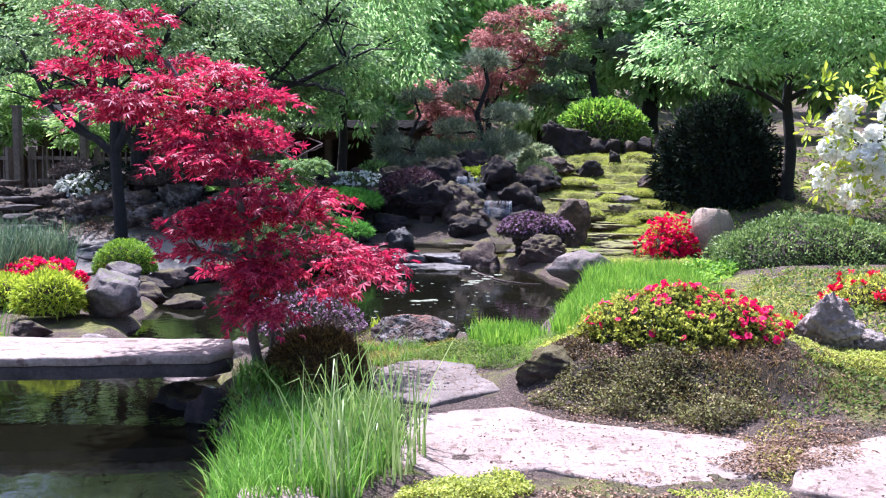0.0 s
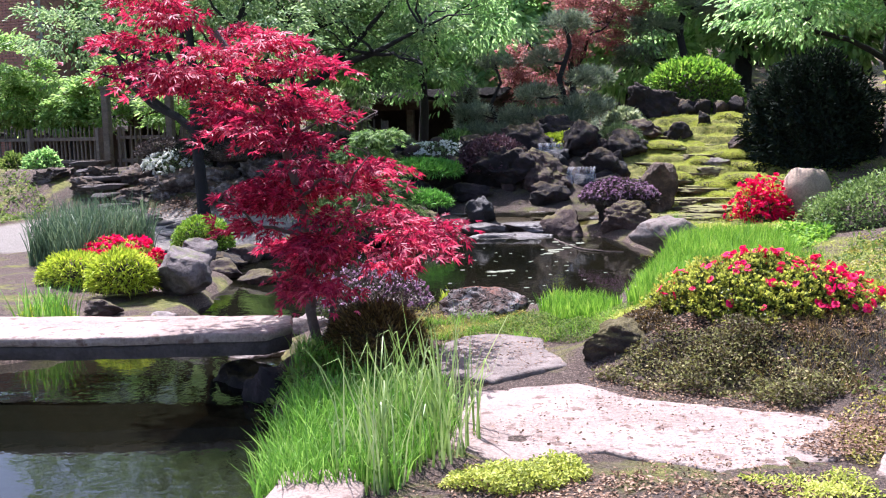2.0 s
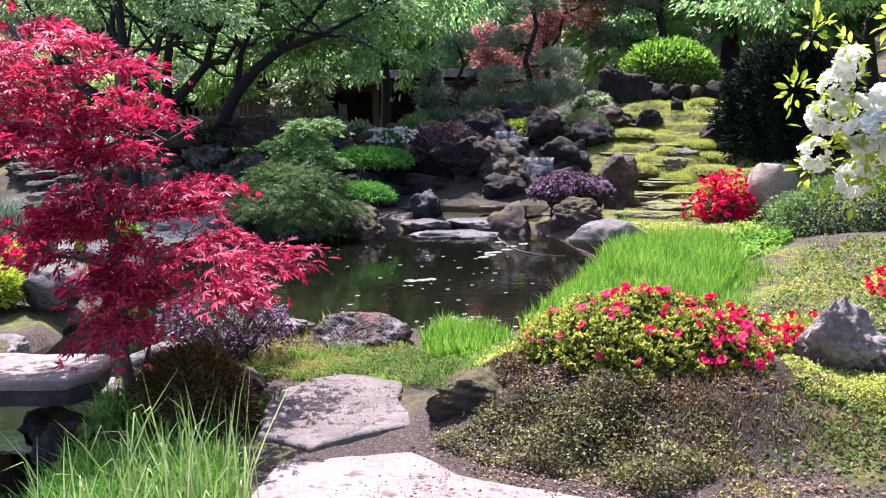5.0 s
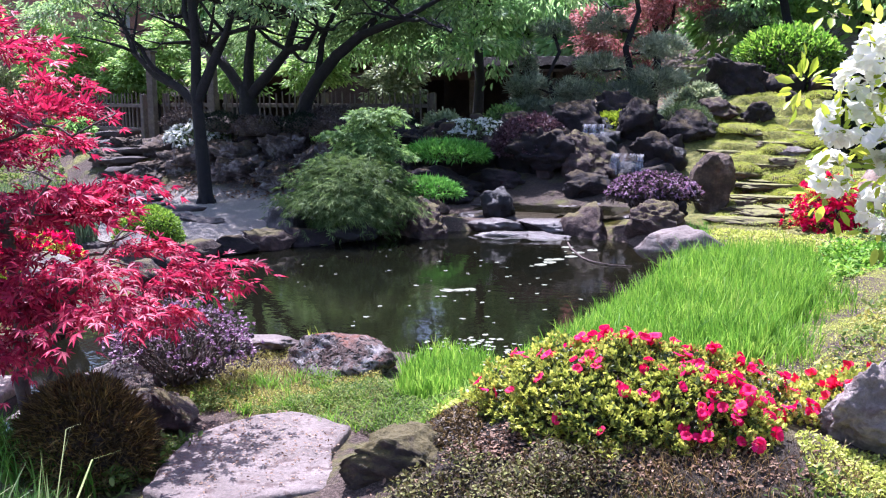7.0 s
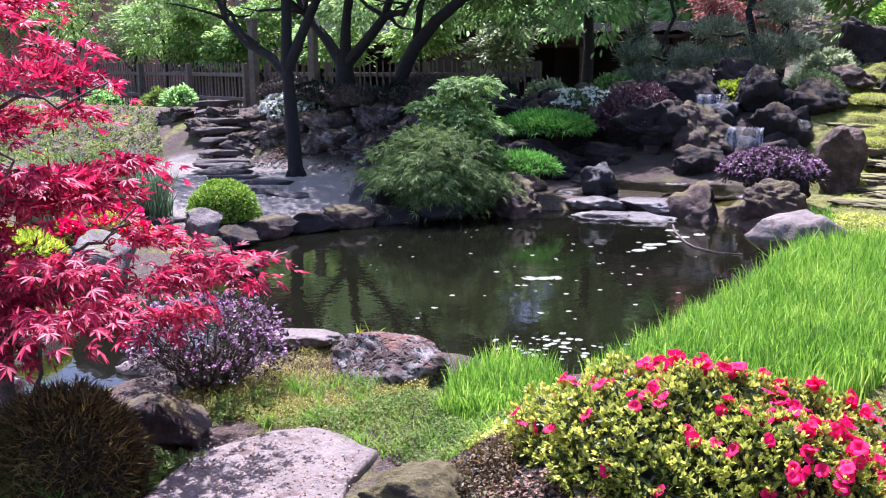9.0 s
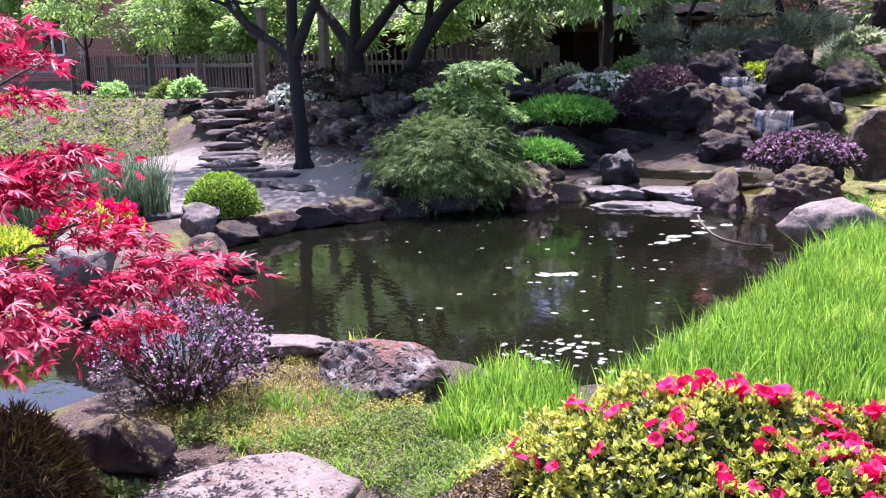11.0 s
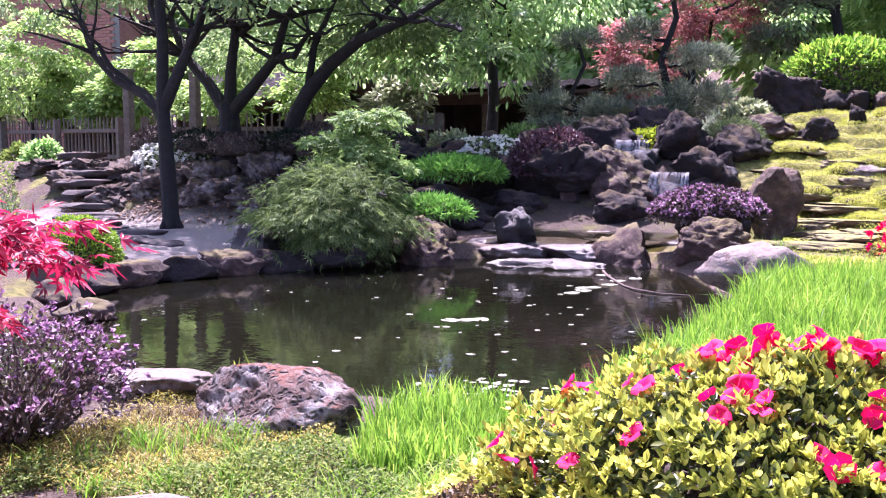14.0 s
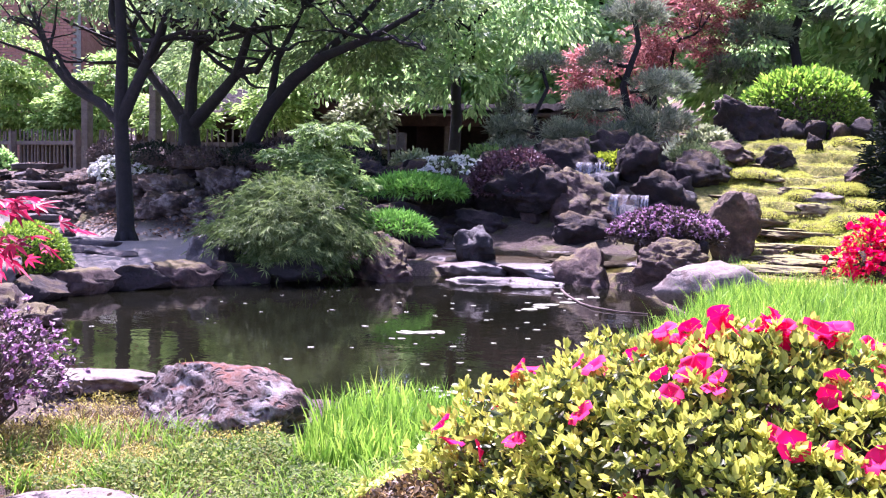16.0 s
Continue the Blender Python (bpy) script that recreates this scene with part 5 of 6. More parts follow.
shrub("sage_shrub", (0.0, 17.5), (0.34, 0.3, 0.34), 1400, 0.11, SAGE, "pale variegated shrub among the rocks", "shrub", CORESHADE, 0.2, seed=23, lift=0.12)
shrub("grey_shrub", (0.02, 16.2), (0.42, 0.36, 0.42), 3600, 0.06, HEDGE, "grey-green feathery shrub above the fall", "shrub", CORESHADE, 0.15, seed=24, width=0.2)
shrub("lime_bush", (-0.95, 16.1), (0.42, 0.3, 0.26), 1500, 0.09, LIME, "lime-green leafy shrub above the waterfall", "shrub", CORESHADE, 0.2, seed=25)
shrub("white_bush", (-3.0, 15.5), (0.5, 0.36, 0.22), 2000, 0.05, HEDGE, "low shrub covered with white flowers on the bank", "shrub", CORESHADE, seed=26, flowers=(WHITEFL, 200, 0.06, 0.1))
shrub("white_bush", (-7.4, 14.7), (0.6, 0.45, 0.36), 3000, 0.05, HEDGE, "shrub with white and pink flowers under the trees", "shrub", CORESHADE, seed=27, flowers=(WHITEFL, 380, 0.06, 0.0))
shrub("red_flower_clump", (-4.5, 15.9), (0.26, 0.22, 0.22), 600, 0.05, GREEN, "small clump of coral red flowers", "flowers", None, seed=28, flowers=(SCARLET, 110, 0.06, 0.0))
for k, (x, y, s, m, lab) in enumerate([(-5.4, 16.1, 0.42, LIGHT, "light green border shrub by the fence"), (-3.9, 16.4, 0.36, SAGE, "pale sage-green border shrub by the fence"), (-6.2, 16.2, 0.45, GREEN, "green border shrub by the fence"), (-2.9, 16.6, 0.36, MAPLEGREEN, "leafy green border shrub by the fence"),
                                       (-8.4, 16.2, 0.32, GREEN, "green border shrub by the fence"), (-10.6, 15.4, 0.36, GREEN, "green border plants along the fence"), (-11.6, 15.9, 0.42, WEED, "green border plants along the fence"), (-14.4, 17.0, 0.42, GREEN, "green border plants along the fence")]):
    shrub("border_shrub", (x, y), (s, s * 0.8, s), 1500, 0.09, m, lab, "shrub", CORESHADE, 0.25, seed=40 + k, group="border shrubs")

# cut-leaf green maple over the dark rocks
gmz = gz(-2.95, 11.55)
tree("cutleaf_maple", (-2.95, 11.55, gmz), [(0, 0, 0), (0.03, 0, 0.2), (0, 0, 0.4), (0.06, 0, 0.55), (0.1, 0, 0.65)], 0.04, [([(0, 0, 0.4), (-0.6, -0.1, 0.6)], 0.02), ([(0, 0, 0.4), (0.6, -0.2, 0.55)], 0.02), ([(0.03, 0, 0.5), (0.35, 0.1, 0.68)], 0.015)],
     [((-0.02, -0.05, 0.40), (0.70, 0.62, 0.42))], 7500, 0.10, DISSECT, "green weeping cut-leaf maple arching over the pond", 5, 0.16, 60, BARK, 0.3, 0.7)
tree("green_maple", (-3.2, 12.2, gz(-3.2, 12.2)), [(0, 0, 0), (0.03, 0, 0.4), (-0.03, 0, 0.8), (0.12, 0, 1.25)], 0.028, [([(0, 0, 0.6), (-0.35, 0, 0.9)], 0.012), ([(0, 0, 0.7), (0.4, 0.1, 1.05)], 0.012), ([(0, 0, 0.9), (0.3, 0, 1.35)], 0.01)],
     [((-0.1, 0, 0.72), (0.46, 0.4, 0.16)), ((0.2, 0, 0.92), (0.46, 0.4, 0.14)), ((0.0, 0, 1.1), (0.36, 0.36, 0.12)), ((0.28, 0, 1.32), (0.28, 0.28, 0.1))], 6000, 0.08, MAPLEGREEN, "small airy green maple behind the cut-leaf maple", 5, 0.4, 60, BARK, 0.2, 0.4, spray=0.09)

# lily pads
pads = []
pme = []
for k in range(3):
    r = random.Random(k)
    n = 16
    ring = [(math.cos(0.25 + i * (2 * math.pi - 0.5) / (n - 1)) * r.uniform(0.93, 1.05), math.sin(0.25 + i * (2 * math.pi - 0.5) / (n - 1)) * r.uniform(0.93, 1.05), 0.04 * r.uniform(0, 1)) for i in range(n)]
    pme.append(quick("lily_pad", [(0, 0, 0)] + ring, [(0, i, i + 1) for i in range(1, n)], PAD))
spots = [(-0.62, 9.2), (-0.55, 9.25), (-0.72, 9.15), (-0.35, 10.6), (-0.3, 10.75), (-0.28, 10.95), (-0.2, 11.15), (-0.35, 10.9), (-0.2, 11.4), (-0.1, 11.6), (-0.4, 11.7)]
for k in range(60):
    q = in_polygon(1, [(-2.6, 8.2), (-1.5, 7.2), (-0.3, 7.4), (0.1, 7.7), (0.5, 9.2), (0.3, 11.2), (-0.4, 12.1), (-2.0, 11.4), (-2.8, 10.2)])[0]
    spots.append((float(q[0]), float(q[1])))
for k in range(60):
    q = rng.normal(size=2) * np.array([0.2, 0.12]) + np.array([0.2, 7.55])
    spots.append((float(q[0]), float(q[1])))
for k, (x, y) in enumerate(spots):
    if outline_distance(np.array([x]), np.array([y]), POND)[0] > -0.03:
        continue
    s = 0.055 if k < 11 else rng.uniform(0.006, 0.022)
    ob = new("lily_pad", pme[k % 3])
    ob.matrix_world = pose(x, y, 0.003, 0, 0, rng.uniform(0, 360)) @ Matrix.Diagonal((s * 1.3, s, s, 1))
    tagged(ob, "small pale lily pad floating on the pond", "lily pad", "lily pads")

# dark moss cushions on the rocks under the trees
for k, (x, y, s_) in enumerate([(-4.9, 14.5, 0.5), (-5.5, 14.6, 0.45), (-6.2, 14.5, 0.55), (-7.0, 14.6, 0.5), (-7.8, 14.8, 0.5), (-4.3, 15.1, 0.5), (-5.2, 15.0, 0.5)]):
    shrub("moss_cushion", (x, y + 0.1, gz(x, y) + 0.30), (s_, s_ * 0.7, 0.24), 2200, 0.04, YEW if k % 2 else PURPLELEAF, "dark green moss cushion on the rocks under the trees", "moss", CORESHADE, 0.2, seed=70 + k, group="moss cushions")
# pale young plant at the water's edge
grass("water_plant", [(-0.62, 6.6), (-0.5, 6.6), (-0.5, 6.72), (-0.62, 6.72)], 26, 0.17, 0.03, 0.4, LIME, "small yellow-green plant at the water's edge", 0.2)
grass("water_plant", [(0.9, 11.4), (1.15, 11.3), (1.1, 11.6)], 90, 0.3, 0.012, 0.4, SEDGE, "thin sedge beside the pale rock", 0.2)

# bright moss pads on the stepped bank
mr = random.Random(9)
for k in range(26):
    x, y = mr.uniform(0.5, 2.3), mr.uniform(14.2, 17.8)
    w = mr.uniform(0.18, 0.42)
    shrub("moss_pad", (x, y), (w, w * 0.8, 0.11), int(4200 * w / 0.3), 0.017, MOSSBANK, "plump yellow-green moss pad on the stepped bank", "moss", CORESHADE, 0.15, seed=90 + k, group="moss pads")
carpet("weed_carpet", [(2.7, 12.4), (6.5, 12.0), (7.0, 18.0), (3.4, 18.0), (2.6, 15.0)], 9000, 0.07, WEED, "shaded low plants under the trees", 0.12)


# ---------- trees ----------
def base(x, y):
    return (x, y, gz(x, y) - 0.03)


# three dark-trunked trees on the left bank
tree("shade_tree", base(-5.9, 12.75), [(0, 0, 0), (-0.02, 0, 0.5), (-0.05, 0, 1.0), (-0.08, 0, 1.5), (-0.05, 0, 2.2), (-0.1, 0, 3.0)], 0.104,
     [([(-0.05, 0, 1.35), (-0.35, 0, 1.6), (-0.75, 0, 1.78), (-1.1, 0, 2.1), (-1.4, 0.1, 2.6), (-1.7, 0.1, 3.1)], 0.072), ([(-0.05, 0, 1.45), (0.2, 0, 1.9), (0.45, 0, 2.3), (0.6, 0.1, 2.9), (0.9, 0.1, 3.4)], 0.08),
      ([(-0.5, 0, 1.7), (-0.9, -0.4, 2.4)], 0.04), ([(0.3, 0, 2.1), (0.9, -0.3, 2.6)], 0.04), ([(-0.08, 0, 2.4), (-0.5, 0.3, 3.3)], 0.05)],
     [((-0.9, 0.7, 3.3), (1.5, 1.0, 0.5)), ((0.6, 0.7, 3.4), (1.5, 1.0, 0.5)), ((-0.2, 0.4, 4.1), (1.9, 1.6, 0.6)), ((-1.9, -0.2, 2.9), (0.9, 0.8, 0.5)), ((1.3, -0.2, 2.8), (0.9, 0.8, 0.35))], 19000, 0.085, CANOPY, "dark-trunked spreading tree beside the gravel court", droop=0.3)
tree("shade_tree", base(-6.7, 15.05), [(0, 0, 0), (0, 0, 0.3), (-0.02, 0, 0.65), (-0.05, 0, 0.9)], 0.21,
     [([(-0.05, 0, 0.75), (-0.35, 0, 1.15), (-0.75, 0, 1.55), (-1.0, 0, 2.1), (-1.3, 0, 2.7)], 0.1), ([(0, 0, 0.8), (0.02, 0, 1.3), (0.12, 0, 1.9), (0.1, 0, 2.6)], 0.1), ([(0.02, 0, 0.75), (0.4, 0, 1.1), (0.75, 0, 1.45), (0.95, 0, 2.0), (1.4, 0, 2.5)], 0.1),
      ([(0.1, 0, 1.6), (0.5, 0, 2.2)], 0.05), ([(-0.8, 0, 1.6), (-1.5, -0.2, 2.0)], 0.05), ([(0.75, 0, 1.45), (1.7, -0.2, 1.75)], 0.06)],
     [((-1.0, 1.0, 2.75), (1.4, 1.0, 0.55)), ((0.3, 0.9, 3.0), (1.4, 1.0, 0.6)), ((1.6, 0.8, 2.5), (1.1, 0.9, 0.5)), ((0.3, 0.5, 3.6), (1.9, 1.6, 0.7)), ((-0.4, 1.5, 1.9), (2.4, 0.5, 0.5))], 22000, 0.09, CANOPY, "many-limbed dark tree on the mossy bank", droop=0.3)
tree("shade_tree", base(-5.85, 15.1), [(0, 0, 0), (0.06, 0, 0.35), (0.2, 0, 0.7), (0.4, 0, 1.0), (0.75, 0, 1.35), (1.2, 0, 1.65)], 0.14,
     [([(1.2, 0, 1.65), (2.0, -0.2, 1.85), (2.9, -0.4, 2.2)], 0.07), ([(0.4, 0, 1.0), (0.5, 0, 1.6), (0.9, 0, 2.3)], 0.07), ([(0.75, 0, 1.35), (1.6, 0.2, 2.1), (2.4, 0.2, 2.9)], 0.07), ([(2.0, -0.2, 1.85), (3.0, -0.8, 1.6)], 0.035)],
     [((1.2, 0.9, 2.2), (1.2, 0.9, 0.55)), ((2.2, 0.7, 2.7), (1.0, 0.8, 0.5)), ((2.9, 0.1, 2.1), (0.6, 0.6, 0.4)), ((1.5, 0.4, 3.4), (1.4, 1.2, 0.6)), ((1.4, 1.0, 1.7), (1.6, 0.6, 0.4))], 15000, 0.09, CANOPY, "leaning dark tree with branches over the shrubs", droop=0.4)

# hanging fresh foliage in the middle
# The highest crown lobe, out of view, is added to shade the falls.
tree("drooping_tree", base(-3.9, 17.9), [(0, 0, 0), (0.05, 0, 0.9), (0, 0, 2.0), (0.1, 0, 3.2)], 0.10, [([(0, 0, 1.5), (0.9, -0.6, 2.6)], 0.05), ([(0, 0, 1.6), (-1.1, -0.6, 2.7)], 0.05), ([(0, 0, 2.0), (0.3, -1.0, 3.4)], 0.05)],
     [((0.55, -0.6, 1.75), (0.8, 0.6, 0.5)), ((0.45, -0.9, 1.25), (0.75, 0.5, 0.36)), ((-1.3, -0.9, 1.35), (0.8, 0.5, 0.42)), ((-2.4, -0.7, 1.65), (0.8, 0.5, 0.5)), ((-0.9, -0.8, 1.85), (0.9, 0.7, 0.55)), ((0, -0.6, 2.6), (1.6, 1.0, 0.6)), ((1.4, -0.2, 2.4), (0.8, 0.7, 0.7)), ((0, -0.3, 3.5), (2.0, 1.2, 0.7)), ((1.3, -0.5, 4.4), (1.5, 1.2, 0.5))], 15000, 0.12, FARWOOD, "tree with hanging fresh green leaves", width=0.36, droop=0.9, flat=0.9)

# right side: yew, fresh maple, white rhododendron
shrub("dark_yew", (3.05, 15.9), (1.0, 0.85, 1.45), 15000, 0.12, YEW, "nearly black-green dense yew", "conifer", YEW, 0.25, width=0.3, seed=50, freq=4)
tree("fresh_maple", base(4.1, 15.6), [(0, 0, 0), (0.05, 0, 0.8), (-0.05, 0, 1.6), (0.05, 0, 2.4)], 0.11, [([(0, 0, 1.4), (-1.8, -0.6, 2.6)], 0.05), ([(0, 0, 1.6), (1.6, -0.5, 2.8)], 0.05), ([(0, 0, 2.0), (-0.4, -0.6, 3.6)], 0.05)],
     [((-1.3, -0.8, 2.4), (1.3, 0.9, 0.6)), ((0.6, -1.0, 2.5), (1.4, 1.0, 0.7)), ((-0.2, -0.5, 3.5), (2.0, 1.4, 0.8)), ((2.2, -1.4, 2.3), (1.3, 1.0, 0.8))], 21000, 0.10, FARWOOD, "spreading tree with fresh light green leaves", width=0.38, droop=0.4)

# pruned pines and red-leaved trees behind the fall


def cloud_pine(at, height, pads, label, scale=1.0, lean=0.1):
    ob = thing("cloud_pine", at, label, "pine")
    path = [(0, 0, 0), (lean * 0.5, 0, height * 0.3), (-lean, 0, height * 0.55), (lean, 0, height * 0.8), (0, 0, height)]
    part("trunk", quick("trunk", *tube(path, np.linspace(0.075, 0.03, 5) * scale, 8), BARK), ob)
    for (x, y, z, r) in pads:
        part("limb", quick("limb", *tube(limb((0, 0, z - 0.12), (x, y, z - 0.04), 0.2, 6), np.linspace(0.03, 0.015, 6) * scale, 6), BARK), ob)
        n = int(2600 * r * r / 0.25) + 300
        c, d = ellipsoid_points(max(10, int(90 * r)), (x, y, z), (r, r * 0.85, r * 0.34), 0.2)
        pick = rng.integers(0, len(c), n)
        p = c[pick] + rng.normal(size=(n, 3)) * np.array([0.05, 0.05, 0.035])
        w = d[pick] * 0.7 + np.array([0, 0, 0.7]) + rng.normal(size=(n, 3)) * 0.6
        part("needle_pad", quick("needle_pad", *leaves(p, w, 0.13 * rng.uniform(0.6, 1.1, len(p)), 0.09), PINE), ob)
    return ob


cloud_pine(base(-1.05, 17.3), 2.3, [(0.0, 0, 2.25, 0.42), (-0.4, 0, 1.65, 0.32), (0.42, 0, 1.3, 0.4), (-0.5, 0, 1.0, 0.42), (0.4, -0.1, 0.8, 0.45), (0, -0.2, 0.55, 0.45)], "cloud-pruned grey-green pine behind the waterfall")
cloud_pine(base(-2.3, 17.2), 1.6, [(0.0, 0, 1.62, 0.30), (-0.42, 0, 0.75, 0.36), (0.38, 0, 0.68, 0.4), (-0.3, -0.2, 0.4, 0.4), (0.25, -0.2, 0.38, 0.4)], "small cloud-pruned pine among rocks", 0.7)
cloud_pine(base(0.95, 20.7), 2.9, [(-0.6, 0, 1.7, 0.6), (0.5, 0, 2.1, 0.6), (-0.3, 0, 2.6, 0.6), (0.3, 0, 3.0, 0.6), (-0.9, 0, 1.1, 0.6)], "tall grey-green pine behind the round bush", 1.4)
shrub("dwarf_pine", (-0.15, 18.7), (0.75, 0.5, 0.5), 4200, 0.10, PINE, "low grey-green dwarf pine behind the boulders", "conifer", CORESHADE, 0.25, width=0.15, seed=57)
shrub("columnar_cypress", (-2.95, 17.75), (0.24, 0.24, 1.5), 3400, 0.10, PINE, "narrow upright blue-green cypress", "conifer", CORESHADE, 0.1, width=0.2, seed=55)
tree("red_leaf_tree", base(-1.4, 20.5), [(0, 0, 0), (0.1, 0, 1.2), (0, 0, 2.4)], 0.09, [([(0, 0, 1.4), (-1.0, 0, 2.6)], 0.04), ([(0, 0, 1.6), (1.0, 0, 2.9)], 0.04)],
     [((-0.5, -0.2, 1.8), (1.1, 0.8, 0.8)), ((0.5, 0, 2.7), (1.2, 0.8, 0.7)), ((1.0, 0, 3.4), (1.0, 0.7, 0.5))], 6000, 0.12, RED_FAR, "dull red Japanese maple behind the pines", 3, 0.5, droop=0.3)
tree("background_shrub_tree", base(0.3, 21.0), [(0, 0, 0), (0, 0, 1.5)], 0.08, [([(0, 0, 1.0), (0.5, 0, 2.0)], 0.04)], [((0, 0, 1.9), (0.9, 0.8, 1.2)), ((0.6, -0.2, 2.9), (0.9, 0.8, 0.6))], 4200, 0.12, FARWOOD, "olive-green small tree behind the pines", droop=0.3)

# blossoming small trees by the fence
for k, (x, y, s, lab) in enumerate([(-13.6, 19.0, 1.0, "small pale green tree behind the fence"), (-12.2, 18.6, 0.8, "small pale green tree behind the fence"), (-16.6, 19.9, 1.1, "small pale green tree behind the fence"), (-7.6, 18.7, 1.0, "pale green tree behind the fence"), (-5.9, 18.6, 0.7, "pale green tree behind the fence"), (-14.2, 18.6, 1.2, "pale green tree behind the fence"), (-11.6, 18.8, 1.0, "pale green tree behind the fence"), (-17.6, 19.0, 1.6, "pale green tree behind the fence"), (-9.3, 18.3, 0.95, "pale green tree behind the fence")]):
    tree("small_tree", base(x, y), [(0, 0, 0), (0.05, 0, 0.6 * s), (0, 0, 1.3 * s)], 0.05, [([(0, 0, 0.7 * s), (0.5 * s, 0, 1.5 * s)], 0.025), ([(0, 0, 0.7 * s), (-0.5 * s, 0, 1.4 * s)], 0.025)],
         [((0, 0, 1.5 * s), (0.8 * s, 0.7 * s, 0.6 * s)), ((0.4 * s, 0, 2.1 * s), (0.6 * s, 0.6 * s, 0.5 * s))], 5200, 0.11, SAGE if k in (2, 4) else LIGHT, lab, droop=0.2, group="fence trees")

# woods behind
wood = [(-17, 27, 7, GREEN), (-13, 26.5, 8.5, LIGHT), (-9.5, 27, 3.7, LIGHT), (-6, 25, 6, GREEN), (-3, 24, 6, FARWOOD), (-0.5, 26, 7, FARWOOD), (2.2, 24, 6.3, FARWOOD), (4.5, 22.5, 6, FARWOOD), (7, 21, 6.5, FARWOOD),
        (-21, 30, 11, CANOPY), (-14.5, 32, 4.6, GREEN), (-10, 34, 4.6, CANOPY), (-5, 31, 8.5, LIGHT), (-1, 32, 9, GREEN), (3, 30, 9, GREEN), (7, 28, 9, LIGHT), (10.5, 25, 10, GREEN), (-26, 24, 9, GREEN), (9, 16, 7, LIGHT), (7.5, 12, 6, GREEN)]
for k, (x, y, h, m) in enumerate(wood):
    r = random.Random(k)
    w = h * 0.27
    lob = [((r.uniform(-0.4, 0.4) * w, r.uniform(-0.5, 0.2) * w, h * f), (w * g, w * g * 0.85, h * 0.13)) for f, g in ((0.24, 0.85), (0.38, 1.05), (0.54, 1.0), (0.7, 0.85), (0.86, 0.55))]
    tree("woodland_tree", base(x, y), [(0, 0, 0), (0.1, 0, h * 0.2), (-0.1, 0, h * 0.45), (0, 0, h * 0.8)], 0.22, [([(0, 0, h * 0.25), (w * 0.8, -0.3, h * 0.4)], 0.07), ([(0, 0, h * 0.3), (-w * 0.8, -0.3, h * 0.45)], 0.07)],
         lob, 9000, 0.27, m, "tall leafy green tree of the wood behind the garden", droop=0.6, group="woodland trees", flat=0.7)
# closing trees behind the walk
for k, (x, y, h) in enumerate([(-10, -9, 8), (-3, -11, 9), (5, -10, 8), (11, -4, 8), (12, 5, 8), (-14, 2, 8), (-18, 10, 9)]):
    tree("garden_tree", base(x, y), [(0, 0, 0), (0.1, 0, h * 0.4), (0, 0, h * 0.8)], 0.2, [([(0, 0, h * 0.3), (1.5, 0, h * 0.5)], 0.07)], [((0, 0, h * 0.4), (2.2, 2.2, h * 0.2)), ((0, 0, h * 0.7), (2.0, 2.0, h * 0.2))], 2500, 0.35, GREEN, "leafy green garden tree", droop=0.4, group="garden trees")

# white rhododendron leaning in from the path's edge
RX, RY, RZ = 2.52, 4.72, 1.64
rz0 = gz(3.3, 5.2)
rh = thing("white_rhododendron", (3.3, 5.2, rz0), "tall rhododendron with large white flower trusses and yellow-green leaves", "rhododendron")
stems_ = [((0, 0, 0), (-0.2, -0.1, 0.9)), ((-0.2, -0.1, 0.9), (RX - 3.3 + 0.15, RY - 5.2, RZ - rz0)), ((-0.2, -0.1, 0.9), (-0.3, 0.2, RZ - rz0 + 0.3)), ((0, 0, 0.1), (0.3, 0.1, 1.3))]
part("stem_tangle", quick("stem_tangle", *merged([tube(limb(a, b, 0.2, 7), np.linspace(0.028, 0.010, 7), 6) for a, b in stems_]), BARK), rh)
heads = [(0.0, 0.0, 0.0), (0.14, -0.06, -0.08), (0.05, 0.08, 0.13), (0.24, 0.05, 0.06), (0.30, -0.02, -0.15), (-0.03, 0.1, -0.17), (0.12, 0.1, 0.02), (0.2, 0.0, -0.04), (0.1, 0.02, 0.22), (0.2, 0.1, -0.17), (0.40, 0.06, 0.0), (0.13, 0.05, -0.27), (0.33, 0.08, 0.2)]
for hx, hy, hz in heads:
    c = np.array((RX - 3.3 + hx, RY - 5.2 + hy, RZ - rz0 + hz))
    d = unit(rng.normal(size=(40, 3)) + np.array([0, 0, 0.35]))[:20]
    cups = []
    for q in d:
        side = unit(np.cross(q, np.array([0.3, 0.5, 0.8]))[None])[0]
        up = np.cross(q, side)
        ang = np.arange(5) * 2 * np.pi / 5 + rng.uniform(0, 1)
        petal = q * 0.55 + side * np.cos(ang)[:, None] + up * np.sin(ang)[:, None]
        cups.append(leaves(np.repeat((c + q * 0.052)[None], 5, 0), petal, 0.042 * rng.uniform(0.85, 1.15, 5), 0.95, 1, droop=0.12))
    part("flower_truss", quick("flower_truss", *merged(cups), WHITEFL), rh, "open ball of white funnel flowers")
lc = np.array([(RX - 3.3 + x, RY - 5.2 + y, RZ - rz0 + z) for x, y, z in ((0.1, 0.05, 0.28), (0.3, 0.1, 0.3), (-0.12, 0.05, 0.12), (0.45, 0.1, 0.2), (0.4, 0.1, -0.25), (0.3, 0.2, 0.42), (-0.05, 0.1, 0.36), (0.55, 0.15, 0.35), (0.6, 0.1, -0.05), (0.5, 0.2, -0.5), (0.7, 0.1, -0.3))])
lc = np.concatenate([lc, np.array([(RX - 3.3 + hx, RY - 5.2 + hy, RZ - rz0 + hz - 0.05) for hx, hy, hz in heads])])
